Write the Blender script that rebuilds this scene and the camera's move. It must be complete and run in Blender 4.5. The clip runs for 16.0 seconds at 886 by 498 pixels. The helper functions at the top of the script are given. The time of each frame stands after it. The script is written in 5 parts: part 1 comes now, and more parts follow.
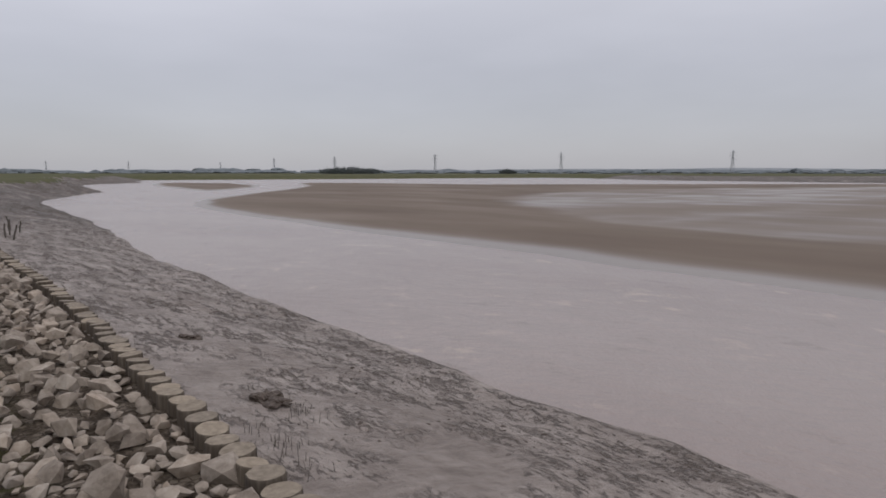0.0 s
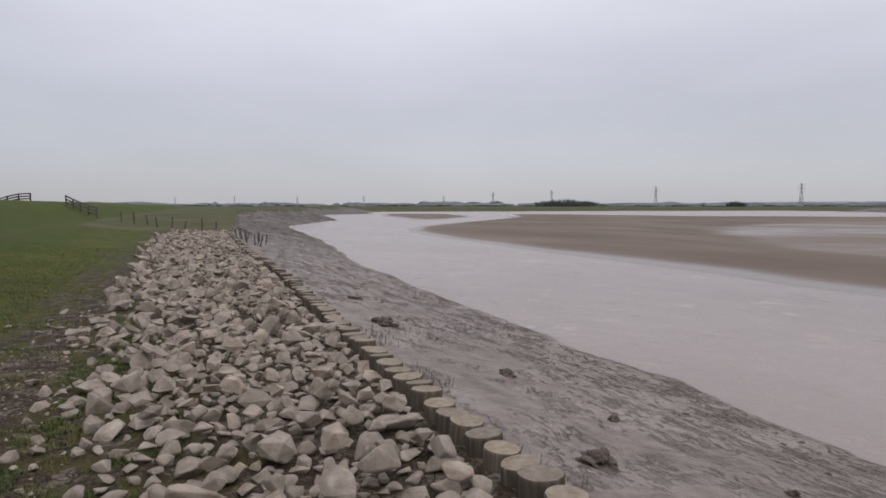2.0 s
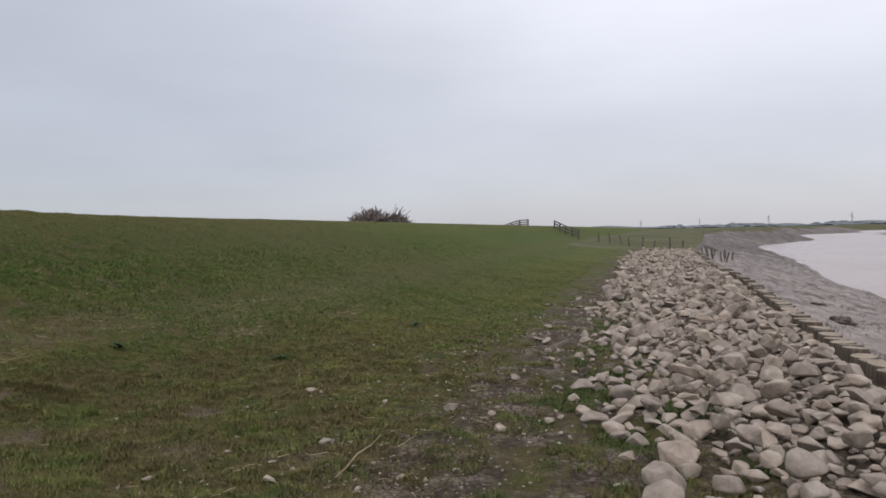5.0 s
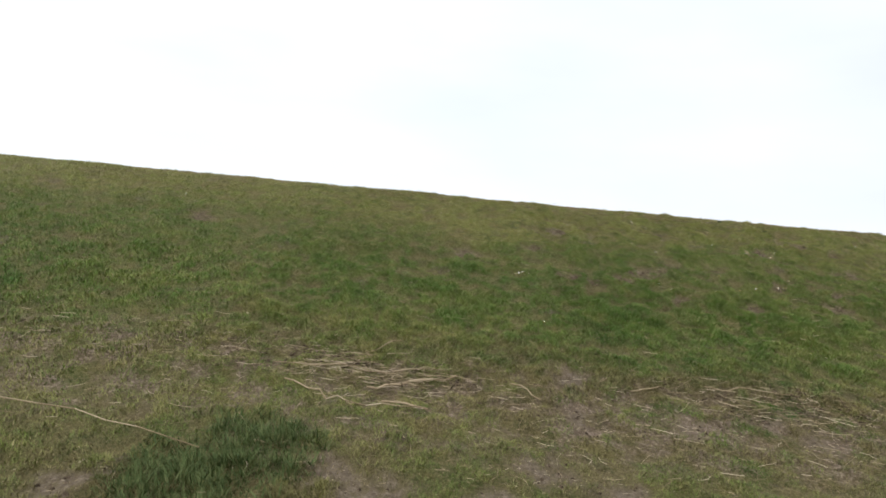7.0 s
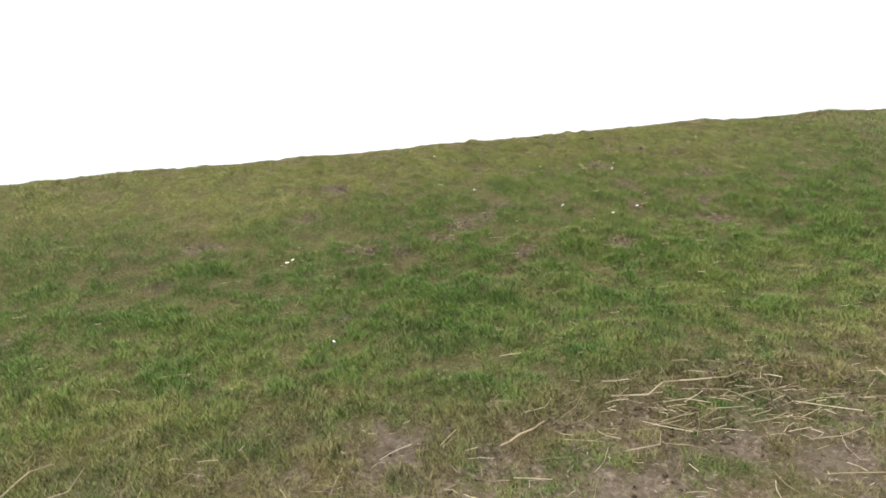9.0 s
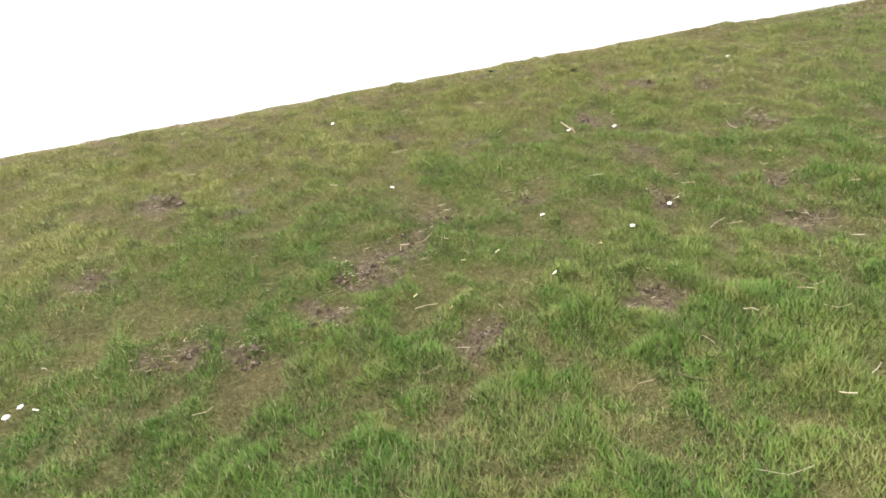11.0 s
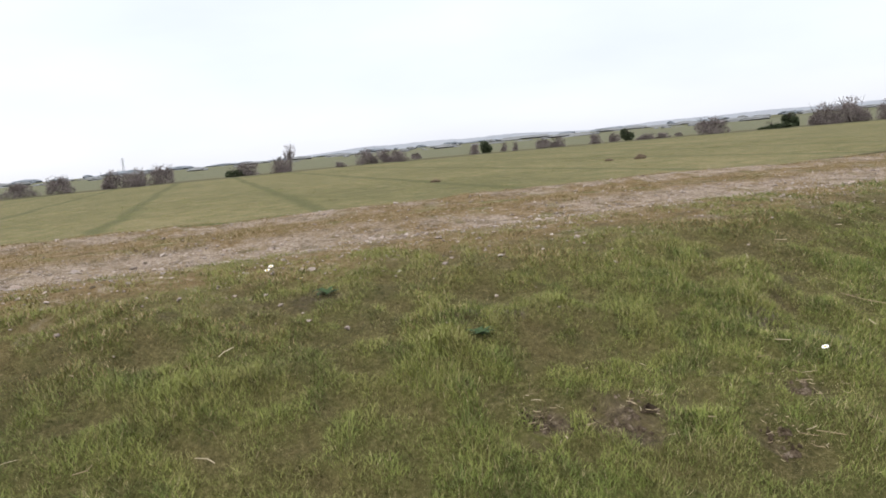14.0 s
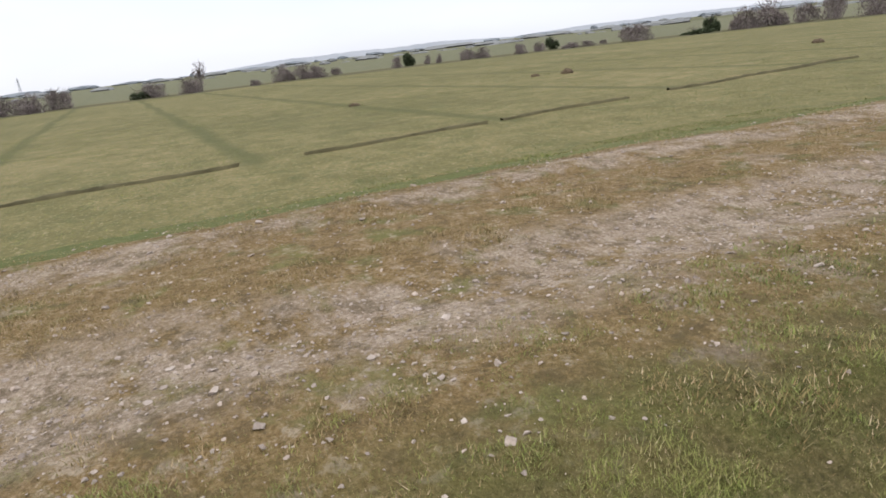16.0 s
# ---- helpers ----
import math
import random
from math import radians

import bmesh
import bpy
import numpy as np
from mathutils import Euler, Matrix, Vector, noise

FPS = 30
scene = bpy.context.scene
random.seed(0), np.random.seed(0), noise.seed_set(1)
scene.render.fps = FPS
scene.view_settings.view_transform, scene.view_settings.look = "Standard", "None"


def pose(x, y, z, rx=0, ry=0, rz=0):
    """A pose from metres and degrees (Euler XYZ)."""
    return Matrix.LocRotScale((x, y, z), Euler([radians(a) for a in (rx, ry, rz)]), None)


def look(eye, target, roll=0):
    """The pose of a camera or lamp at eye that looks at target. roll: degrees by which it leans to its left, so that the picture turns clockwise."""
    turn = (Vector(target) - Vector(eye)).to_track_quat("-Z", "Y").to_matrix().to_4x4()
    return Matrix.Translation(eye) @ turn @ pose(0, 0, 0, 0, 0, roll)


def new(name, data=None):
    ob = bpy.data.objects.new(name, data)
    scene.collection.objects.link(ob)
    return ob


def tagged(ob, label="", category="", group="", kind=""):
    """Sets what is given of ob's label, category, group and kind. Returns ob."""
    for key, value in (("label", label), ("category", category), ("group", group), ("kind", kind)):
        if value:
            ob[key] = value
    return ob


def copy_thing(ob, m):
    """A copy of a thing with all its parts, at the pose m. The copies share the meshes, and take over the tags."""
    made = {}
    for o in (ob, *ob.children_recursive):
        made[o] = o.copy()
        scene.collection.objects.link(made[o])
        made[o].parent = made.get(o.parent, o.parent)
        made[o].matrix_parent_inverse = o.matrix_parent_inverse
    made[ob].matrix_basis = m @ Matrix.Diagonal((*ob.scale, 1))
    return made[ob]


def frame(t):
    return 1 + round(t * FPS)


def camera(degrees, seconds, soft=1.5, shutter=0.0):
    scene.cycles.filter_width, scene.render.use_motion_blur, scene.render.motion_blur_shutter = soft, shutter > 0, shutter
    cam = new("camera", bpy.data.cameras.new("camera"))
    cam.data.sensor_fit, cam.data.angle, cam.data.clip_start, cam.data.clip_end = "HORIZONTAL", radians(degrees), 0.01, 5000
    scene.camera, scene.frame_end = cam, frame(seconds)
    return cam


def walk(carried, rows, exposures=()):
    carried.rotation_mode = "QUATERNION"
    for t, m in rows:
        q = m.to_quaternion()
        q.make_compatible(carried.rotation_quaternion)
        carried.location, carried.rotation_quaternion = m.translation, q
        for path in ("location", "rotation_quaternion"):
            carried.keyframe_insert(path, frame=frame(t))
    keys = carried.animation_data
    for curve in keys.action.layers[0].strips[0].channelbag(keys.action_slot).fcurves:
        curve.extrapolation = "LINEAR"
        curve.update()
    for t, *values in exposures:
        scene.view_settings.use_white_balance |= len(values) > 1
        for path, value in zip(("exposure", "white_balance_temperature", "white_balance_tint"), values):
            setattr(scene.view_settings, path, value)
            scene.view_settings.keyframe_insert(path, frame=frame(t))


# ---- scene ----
# ---- camera ----
cam = camera(65.7, 16.0, soft=1.7)

PATH = [
    (0, 0.200, 7.500, 2.300, -37.50, -6.34, 0.00),
    (0.5, 0.350, 6.600, 2.200, -32.50, -5.60, 0.00),
    (1, 0.450, 5.550, 2.080, -27.50, -4.90, 0.00),
    (1.5, 0.400, 4.500, 1.920, -23.30, -4.28, 0.00),
    (2, 0.240, 3.280, 1.770, -19.57, -3.59, 0.00),
    (2.5, 0.090, 1.790, 1.680, -17.31, -3.21, 0.00),
    (3, 0.010, 0.330, 1.610, -15.70, -2.82, -0.05),
    (3.5, 0.000, 0.000, 1.600, -15.38, -2.79, -0.07),
    (4, 0.000, 0.000, 1.600, -11.47, -2.48, -1.18),
    (4.5, 0.000, 0.000, 1.600, 3.94, -2.16, -1.64),
    (5, 0.000, 0.000, 1.600, 17.83, -1.29, -1.29),
    (5.2, -0.030, 0.020, 1.600, 22.90, -0.90, -1.80),
    (7.3, -2.723, 0.694, 1.648, 97.91, -3.14, 2.02),
    (7.5, -2.928, 0.722, 1.618, 97.49, -5.65, -2.88),
    (8, -3.582, 0.788, 1.595, 87.60, -9.05, -2.18),
    (8.5, -4.197, 0.984, 1.578, 81.14, -1.75, -9.75),
    (9, -4.769, 1.162, 1.697, 75.94, -4.02, -6.40),
    (9.2, -4.950, 1.200, 1.770, 72.85, -2.75, -6.40),
    (11.3, -7.350, 2.300, 2.180, 74.82, -13.09, -10.54),
    (11.5, -7.587, 2.377, 2.212, 75.42, -12.65, -5.6),
    (12, -8.043, 2.709, 2.370, 74.28, -11.55, -10.0),
    (12.5, -8.452, 3.034, 2.532, 69.10, -3.37, -7.40),
    (13, -8.836, 3.291, 2.664, 68.16, -4.43, -6.69),
    (13.5, -9.145, 3.592, 2.740, 71.20, -7.13, -6.46),
    (14, -9.494, 3.832, 2.780, 71.62, -8.62, -5.24),
    (14.5, -9.865, 4.031, 2.854, 68.89, -7.76, -4.96),
    (15, -10.314, 4.342, 2.998, 69.81, -11.31, -8.04),
    (15.5, -10.641, 4.473, 3.087, 73.28, -11.80, -5.89),
    (16, -10.936, 4.707, 3.241, 66.49, -16.39, -6.73),
]


def aimed(x, y, z, yaw, pitch, roll):
    a, p = radians(yaw), radians(pitch)
    ahead = Vector((-math.sin(a) * math.cos(p), math.cos(a) * math.cos(p), math.sin(p)))
    return look(Vector((x, y, z)), Vector((x, y, z)) + ahead * 2, roll)


EXPOSURES = [(0.0, -0.45), (1.5, -0.35), (3.5, -0.15), (4.4, -0.12), (5.2, 0.0), (7.3, 1.0), (8.5, 1.6), (9.2, 1.32), (11.3, 1.82),
             (12.1, 1.86), (12.6, 1.05), (13.1, 0.48), (14.0, 0.76), (15.0, 0.74), (16.0, 0.76)]
walk(cam, [(t, aimed(*row)) for t, *row in PATH], EXPOSURES)

# ---- sky and sun ----
world = bpy.data.worlds.new("overcast_sky")
scene.world = world
world.use_nodes = True
wn, wl = world.node_tree.nodes, world.node_tree.links
wn.clear()
w_out = wn.new("ShaderNodeOutputWorld")
w_bg = wn.new("ShaderNodeBackground")
w_sky = wn.new("ShaderNodeTexSky")
w_sky.sky_type = "NISHITA"
w_sky.sun_disc = False
w_sky.sun_elevation = radians(48)
w_sky.sun_rotation = radians(200)
w_co = wn.new("ShaderNodeTexCoord")
w_sep = wn.new("ShaderNodeSeparateXYZ")
w_ramp = wn.new("ShaderNodeValToRGB")
w_ramp.color_ramp.elements[0].position = 0.0
w_ramp.color_ramp.elements[0].color = (0.535, 0.532, 0.585, 1)
w_ramp.color_ramp.elements[1].position = 0.42
w_ramp.color_ramp.elements[1].color = (1.11, 1.105, 1.20, 1)
e = w_ramp.color_ramp.elements.new(0.14)
e.color = (0.62, 0.615, 0.68, 1)
w_noise = wn.new("ShaderNodeTexNoise")
w_noise.inputs["Scale"].default_value = 2.2
w_noise.inputs["Detail"].default_value = 4
w_map = wn.new("ShaderNodeMapping")
w_map.inputs["Scale"].default_value = (1, 1, 3.5)
w_cl = wn.new("ShaderNodeMapRange")
w_cl.inputs["From Min"].default_value = 0.3
w_cl.inputs["From Max"].default_value = 0.7
w_cl.inputs["To Min"].default_value = 0.93
w_cl.inputs["To Max"].default_value = 1.07
w_mul = wn.new("ShaderNodeMix")
w_mul.data_type = "RGBA"
w_mul.blend_type = "MULTIPLY"
w_mul.inputs["Factor"].default_value = 1
w_mix = wn.new("ShaderNodeMix")
w_mix.data_type = "RGBA"
w_mix.inputs["Factor"].default_value = 0.02
wl.new(w_co.outputs["Generated"], w_sep.inputs[0])
wl.new(w_sep.outputs["Z"], w_ramp.inputs["Fac"])
wl.new(w_co.outputs["Generated"], w_map.inputs["Vector"])
wl.new(w_map.outputs[0], w_noise.inputs["Vector"])
wl.new(w_noise.outputs["Fac"], w_cl.inputs["Value"])
w_flat = wn.new("ShaderNodeValToRGB")
w_flat.color_ramp.elements[0].color = (0.475, 0.492, 0.555, 1)
w_flat.color_ramp.elements[1].position = 0.45
w_flat.color_ramp.elements[1].color = (0.55, 0.568, 0.645, 1)
w_side = wn.new("ShaderNodeMapRange")
w_side.interpolation_type = "SMOOTHSTEP"
w_side.inputs["From Min"].default_value = 0.1
w_side.inputs["From Max"].default_value = -0.75
w_both = wn.new("ShaderNodeMix")
w_both.data_type = "RGBA"
wl.new(w_sep.outputs["Z"], w_flat.inputs["Fac"])
wl.new(w_sep.outputs["X"], w_side.inputs["Value"])
wl.new(w_side.outputs["Result"], w_both.inputs[0])
wl.new(w_ramp.outputs["Color"], w_both.inputs[6])
wl.new(w_flat.outputs["Color"], w_both.inputs[7])
wl.new(w_both.outputs[2], w_mul.inputs[6])
wl.new(w_cl.outputs["Result"], w_mul.inputs[7])
wl.new(w_mul.outputs[2], w_mix.inputs[6])
wl.new(w_sky.outputs["Color"], w_mix.inputs[7])
wl.new(w_mix.outputs[2], w_bg.inputs["Color"])
w_bg.inputs["Strength"].default_value = 1.0
wl.new(w_bg.outputs[0], w_out.inputs["Surface"])

sun_data = bpy.data.lights.new("veiled_sun", "SUN")
sun_data.energy = 0.9
sun_data.angle = radians(25)
sun_data.color = (1.0, 0.97, 0.93)
sun_ob = new("veiled_sun", sun_data)
sun_ob.matrix_world = look((0, 0, 60), (0 + math.sin(radians(200)) * -40, math.cos(radians(200)) * -40, 10))

# ---- materials ----


class Mat:
    """A node material with a few short ways to add nodes."""

    def __init__(self, name, rough=0.8, spec=0.3):
        self.m = bpy.data.materials.new(name)
        self.m.use_nodes = True
        self.t = self.m.node_tree
        self.b = self.t.nodes["Principled BSDF"]
        self.b.inputs["Roughness"].default_value = rough
        self.b.inputs["Specular IOR Level"].default_value = spec
        self.pos = None

    def node(self, kind, **inputs):
        n = self.t.nodes.new(kind)
        for key, value in inputs.items():
            self.put(n.inputs[key.replace("_", " ")], value)
        return n

    def put(self, socket, value):
        if isinstance(value, bpy.types.NodeSocket):
            self.t.links.new(value, socket)
        else:
            socket.default_value = value

    def place(self):
        if self.pos is None:
            self.pos = self.t.nodes.new("ShaderNodeNewGeometry").outputs["Position"]
        return self.pos

    def noise(self, scale, detail=3.0, rough=0.55, stretch=None, vec=None, turn=0.0):
        v = vec or self.place()
        if stretch:
            mp = self.node("ShaderNodeMapping")
            self.t.links.new(v, mp.inputs["Vector"])
            mp.inputs["Scale"].default_value = stretch
            mp.inputs["Rotation"].default_value = (0, 0, radians(turn))
            v = mp.outputs[0]
        n = self.node("ShaderNodeTexNoise", Scale=scale, Detail=detail, Roughness=rough)
        self.t.links.new(v, n.inputs["Vector"])
        return n.outputs["Fac"]

    def ramp(self, fac, stops):
        n = self.t.nodes.new("ShaderNodeValToRGB")
        el = n.color_ramp.elements
        while len(el) < len(stops):
            el.new(0.5)
        for k, (p, c) in enumerate(stops):
            el[k].position = p
            el[k].color = (*c, 1) if len(c) == 3 else c
        self.put(n.inputs["Fac"], fac)
        return n.outputs["Color"]

    def span(self, value, a, b, lo=0.0, hi=1.0):
        n = self.t.nodes.new("ShaderNodeMapRange")
        n.interpolation_type = "SMOOTHSTEP"
        for k, v in zip(("Value", "From Min", "From Max", "To Min", "To Max"), (value, a, b, lo, hi)):
            self.put(n.inputs[k], v)
        return n.outputs["Result"]

    def maths(self, op, a, b=0.0):
        n = self.t.nodes.new("ShaderNodeMath")
        n.operation = op
        self.put(n.inputs[0], a)
        self.put(n.inputs[1], b)
        return n.outputs[0]

    def mix(self, fac, a, b, how="MIX"):
        n = self.t.nodes.new("ShaderNodeMix")
        n.data_type = "RGBA"
        n.blend_type = how
        self.put(n.inputs[0], fac)
        for sock, v in ((n.inputs[6], a), (n.inputs[7], b)):
            self.put(sock, (*v, 1) if isinstance(v, tuple) and len(v) == 3 else v)
        return n.outputs[2]

    def axis(self, k):
        s = self.t.nodes.new("ShaderNodeSeparateXYZ")
        self.t.links.new(self.place(), s.inputs[0])
        return s.outputs[k]

    def color(self, c):
        self.put(self.b.inputs["Base Color"], (*c, 1) if isinstance(c, tuple) else c)
        return self

    def bump(self, height, dist=0.02, strength=0.6):
        n = self.node("ShaderNodeBump", Strength=strength, Distance=dist)
        self.put(n.inputs["Height"], height)
        self.t.links.new(n.outputs[0], self.b.inputs["Normal"])
        return self


def tint_mask(m, name):
    n = m.t.nodes.new("ShaderNodeAttribute")
    n.attribute_name = name
    return n.outputs["Fac"]


def grass_tint(m):
    """Green to straw colours in drifts of half a metre and of some metres; browner on the lower slope, lusher near the crest."""
    big = m.noise(0.35, 3)
    mid = m.noise(2.3, 4, 0.62)
    f = m.maths("ADD", m.maths("MULTIPLY", big, 0.42), m.maths("MULTIPLY", mid, 0.62))
    c = m.ramp(f, [(0.38, (0.044, 0.108, 0.014)), (0.50, (0.090, 0.150, 0.024)), (0.59, (0.150, 0.184, 0.040)), (0.72, (0.26, 0.240, 0.085))])
    x = m.maths("ADD", m.axis(0), m.maths("MULTIPLY", m.noise(0.6, 3), 2.0))
    low = m.maths("MULTIPLY", m.span(x, -5.6, -4.4), m.span(m.noise(1.6, 4, 0.65), 0.36, 0.58, 0.35, 0.95))
    low = m.maths("MULTIPLY", low, m.span(m.axis(1), 7.0, 14.0, 1.0, 0.25))
    c = m.mix(low, c, (0.100, 0.079, 0.031))
    lush = m.maths("MULTIPLY", m.span(x, -6.8, -7.8), m.span(x, -10.6, -9.2))
    c = m.mix(m.maths("MULTIPLY", lush, 0.45), c, (0.078, 0.155, 0.021))
    c = m.mix(m.maths("MULTIPLY", m.span(x, -9.0, -10.2), 0.6), c, (0.265, 0.275, 0.080))
    c = m.mix(m.maths("MULTIPLY", m.maths("MULTIPLY", m.span(m.axis(1), 4.5, 9.0), m.span(x, -3.6, -5.2)), 0.7), c, (0.058, 0.112, 0.019))
    # brown litter of the old tide line
    wr = m.maths("ABSOLUTE", m.maths("ADD", m.maths("ADD", m.axis(0), 6.75), m.maths("MULTIPLY", m.noise(0.8, 3), 0.6)))
    up = m.maths("MULTIPLY", m.span(m.axis(1), -0.4, 1.6, 0.45, 1.0), m.span(m.axis(1), 5.0, 8.5, 1.0, 0.15))
    wr = m.maths("MULTIPLY", m.span(wr, 1.2, 0.3), m.span(m.noise(2.6, 4, 0.65), 0.34, 0.56))
    c = m.mix(m.maths("MULTIPLY", m.maths("MULTIPLY", wr, up), 0.75), c, (0.165, 0.118, 0.062))
    # one plant yellower, the next one darker
    plant = m.noise(7.0, 3, 0.6)
    c = m.mix(m.span(plant, 0.52, 0.64, 0.0, 0.55), c, (0.052, 0.088, 0.018))
    c = m.mix(m.span(plant, 0.46, 0.35, 0.0, 0.5), c, (0.205, 0.200, 0.062))
    # dead thatch in the gaps between tufts, with their shade put into the brown
    dead = m.ramp(m.noise(9, 3, 0.6), [(0.35, (0.075, 0.058, 0.026)), (0.65, (0.215, 0.168, 0.085))])
    return m.mix(m.maths("MULTIPLY", tint_mask(m, "dry"), 0.8), c, dead)


def make_ground():
    m = Mat("turf_and_soil", 0.95, 0.15)
    x = m.axis(0)
    grass = grass_tint(m)
    thatch = m.ramp(m.noise(60, 5, 0.8), [(0.32, (0.018, 0.015, 0.007)), (0.46, (0.056, 0.047, 0.019)), (0.56, (0.104, 0.086, 0.037)), (0.68, (0.235, 0.185, 0.10))])
    fibre = m.noise(70, 4, 0.75, (1, 0.16, 1), turn=25)
    thatch = m.mix(m.span(fibre, 0.57, 0.69, 0, 0.6), thatch, (0.22, 0.17, 0.09))
    far = m.maths("MAXIMUM", m.span(m.axis(1), 16.0, 30.0), m.span(m.axis(1), -7.0, -11.0))
    grass = m.mix(m.span(far, 0.0, 1.0, 0.62, 0.25), m.mix(1.0, grass, m.mix(far, (0.78, 0.76, 0.62), (0.72, 0.74, 0.60)), "MULTIPLY"), thatch)
    soil = m.ramp(m.noise(16, 5, 0.7), [(0.3, (0.022, 0.016, 0.011)), (0.5, (0.060, 0.044, 0.031)), (0.64, (0.125, 0.098, 0.073)), (0.74, (0.29, 0.24, 0.19))])
    # bare trodden strip beside the stones
    wob = m.maths("ADD", x, m.maths("MULTIPLY", m.noise(0.8, 3), 1.6))
    bare = m.maths("MULTIPLY", m.span(wob, -2.6, -1.1), m.span(m.noise(1.5, 5, 0.7), 0.42, 0.55, 0.0, 1.0))
    # worn line with pale plates of dried mud
    line = m.maths("ABSOLUTE", m.maths("ADD", m.maths("ADD", x, 1.0), m.maths("MULTIPLY", m.noise(0.55, 3, 0.6), 0.95)))
    worn = m.span(line, 0.52, 0.2)
    bare = m.maths("MAXIMUM", bare, m.maths("MULTIPLY", worn, m.span(m.noise(3.0, 4, 0.6), 0.28, 0.42)))
    bare = m.maths("MAXIMUM", bare, m.span(x, 0.3, 1.0))
    cell = m.node("ShaderNodeTexVoronoi", Scale=13.0)
    m.t.links.new(m.place(), cell.inputs["Vector"])
    cell.feature = "DISTANCE_TO_EDGE"
    plate = m.maths("MULTIPLY", m.span(cell.outputs["Distance"], 0.03, 0.10), m.span(m.noise(3.7, 5, 0.7), 0.47, 0.60))
    soil = m.mix(m.maths("MULTIPLY", plate, 0.6), soil, (0.29, 0.238, 0.19))
    # thin patches in the slope
    spots = m.span(m.noise(1.7, 5, 0.66), 0.60, 0.68)
    bare = m.maths("MAXIMUM", bare, m.maths("MULTIPLY", spots, 0.6))
    # litter along the wrack line
    wr = m.maths("ABSOLUTE", m.maths("ADD", m.maths("ADD", x, 6.6), m.maths("MULTIPLY", m.noise(0.7, 3), 0.8)))
    wrack = m.maths("MULTIPLY", m.maths("MULTIPLY", m.span(wr, 1.0, 0.25), m.span(m.axis(1), 5.0, 8.5, 1.0, 0.2)), m.span(m.noise(4.5, 4, 0.65), 0.40, 0.58))
    col = m.mix(bare, grass, soil)
    crumb = m.ramp(m.noise(34, 5, 0.75), [(0.32, (0.030, 0.022, 0.014)), (0.48, (0.085, 0.064, 0.040)), (0.6, (0.165, 0.128, 0.082)), (0.72, (0.30, 0.245, 0.17))])
    crumb = m.mix(m.span(x, -8.4, -7.6, 0.0, 0.5), crumb, m.ramp(m.noise(24, 4, 0.7), [(0.35, (0.075, 0.056, 0.036)), (0.65, (0.25, 0.205, 0.15))]))
    col = m.mix(m.maths("MULTIPLY", tint_mask(m, "bare"), m.span(m.noise(11, 4, 0.7), 0.36, 0.56, 0.25, 0.9)), col, crumb)
    col = m.mix(m.maths("MULTIPLY", wrack, 0.75), col, m.ramp(m.noise(30, 4, 0.7), [(0.35, (0.075, 0.055, 0.036)), (0.5, (0.13, 0.096, 0.064)), (0.68, (0.28, 0.22, 0.165))]))
    # the farm track on the crest
    tx = m.maths("ADD", x, m.maths("MULTIPLY", m.noise(0.9, 4, 0.65), 1.3))
    on = m.maths("MULTIPLY", m.span(tx, -15.3, -14.7), m.span(tx, -11.2, -12.1))
    gravel = m.ramp(m.noise(46, 5, 0.8), [(0.28, (0.125, 0.088, 0.055)), (0.44, (0.255, 0.195, 0.135)), (0.58, (0.37, 0.295, 0.222)), (0.68, (0.58, 0.505, 0.42))])
    dry = m.ramp(m.noise(42, 5, 0.8), [(0.3, (0.085, 0.058, 0.022)), (0.48, (0.185, 0.122, 0.05)), (0.62, (0.285, 0.20, 0.105)), (0.73, (0.46, 0.375, 0.28))])
    dry = m.mix(m.span(m.noise(3.1, 4, 0.65), 0.50, 0.64, 0, 0.75), dry, m.mix(0.4, grass_tint(m), (0.09, 0.085, 0.03)))
    tr = m.maths("ADD", x, m.maths("MULTIPLY", m.noise(1.0, 4, 0.6), 0.55))
    rut = m.maths("MAXIMUM", m.span(m.maths("ABSOLUTE", m.maths("ADD", tr, 13.02)), 0.66, 0.26),
                  m.span(m.maths("ABSOLUTE", m.maths("ADD", tr, 14.85)), 0.34, 0.12))
    rut = m.maths("MULTIPLY", rut, m.span(m.noise(2.4, 5, 0.72), 0.39, 0.55))
    rut = m.maths("MAXIMUM", rut, m.maths("MULTIPLY", m.span(m.noise(1.7, 5, 0.7), 0.57, 0.65), 0.7))
    trod = m.mix(rut, dry, gravel)
    clump = m.noise(8, 5, 0.78)
    trod = m.mix(m.span(clump, 0.50, 0.62, 0, 0.6), trod, (0.085, 0.060, 0.030))
    trod = m.mix(m.span(clump, 0.46, 0.34, 0, 0.55), trod, (0.46, 0.385, 0.29))
    col = m.mix(m.maths("MULTIPLY", on, 0.9), col, trod)
    m.color(col)
    h = m.maths("ADD", m.noise(22, 5, 0.75), m.maths("MULTIPLY", m.noise(75, 4, 0.7), 0.6))
    m.bump(h, 0.045, 0.8)
    return m.m


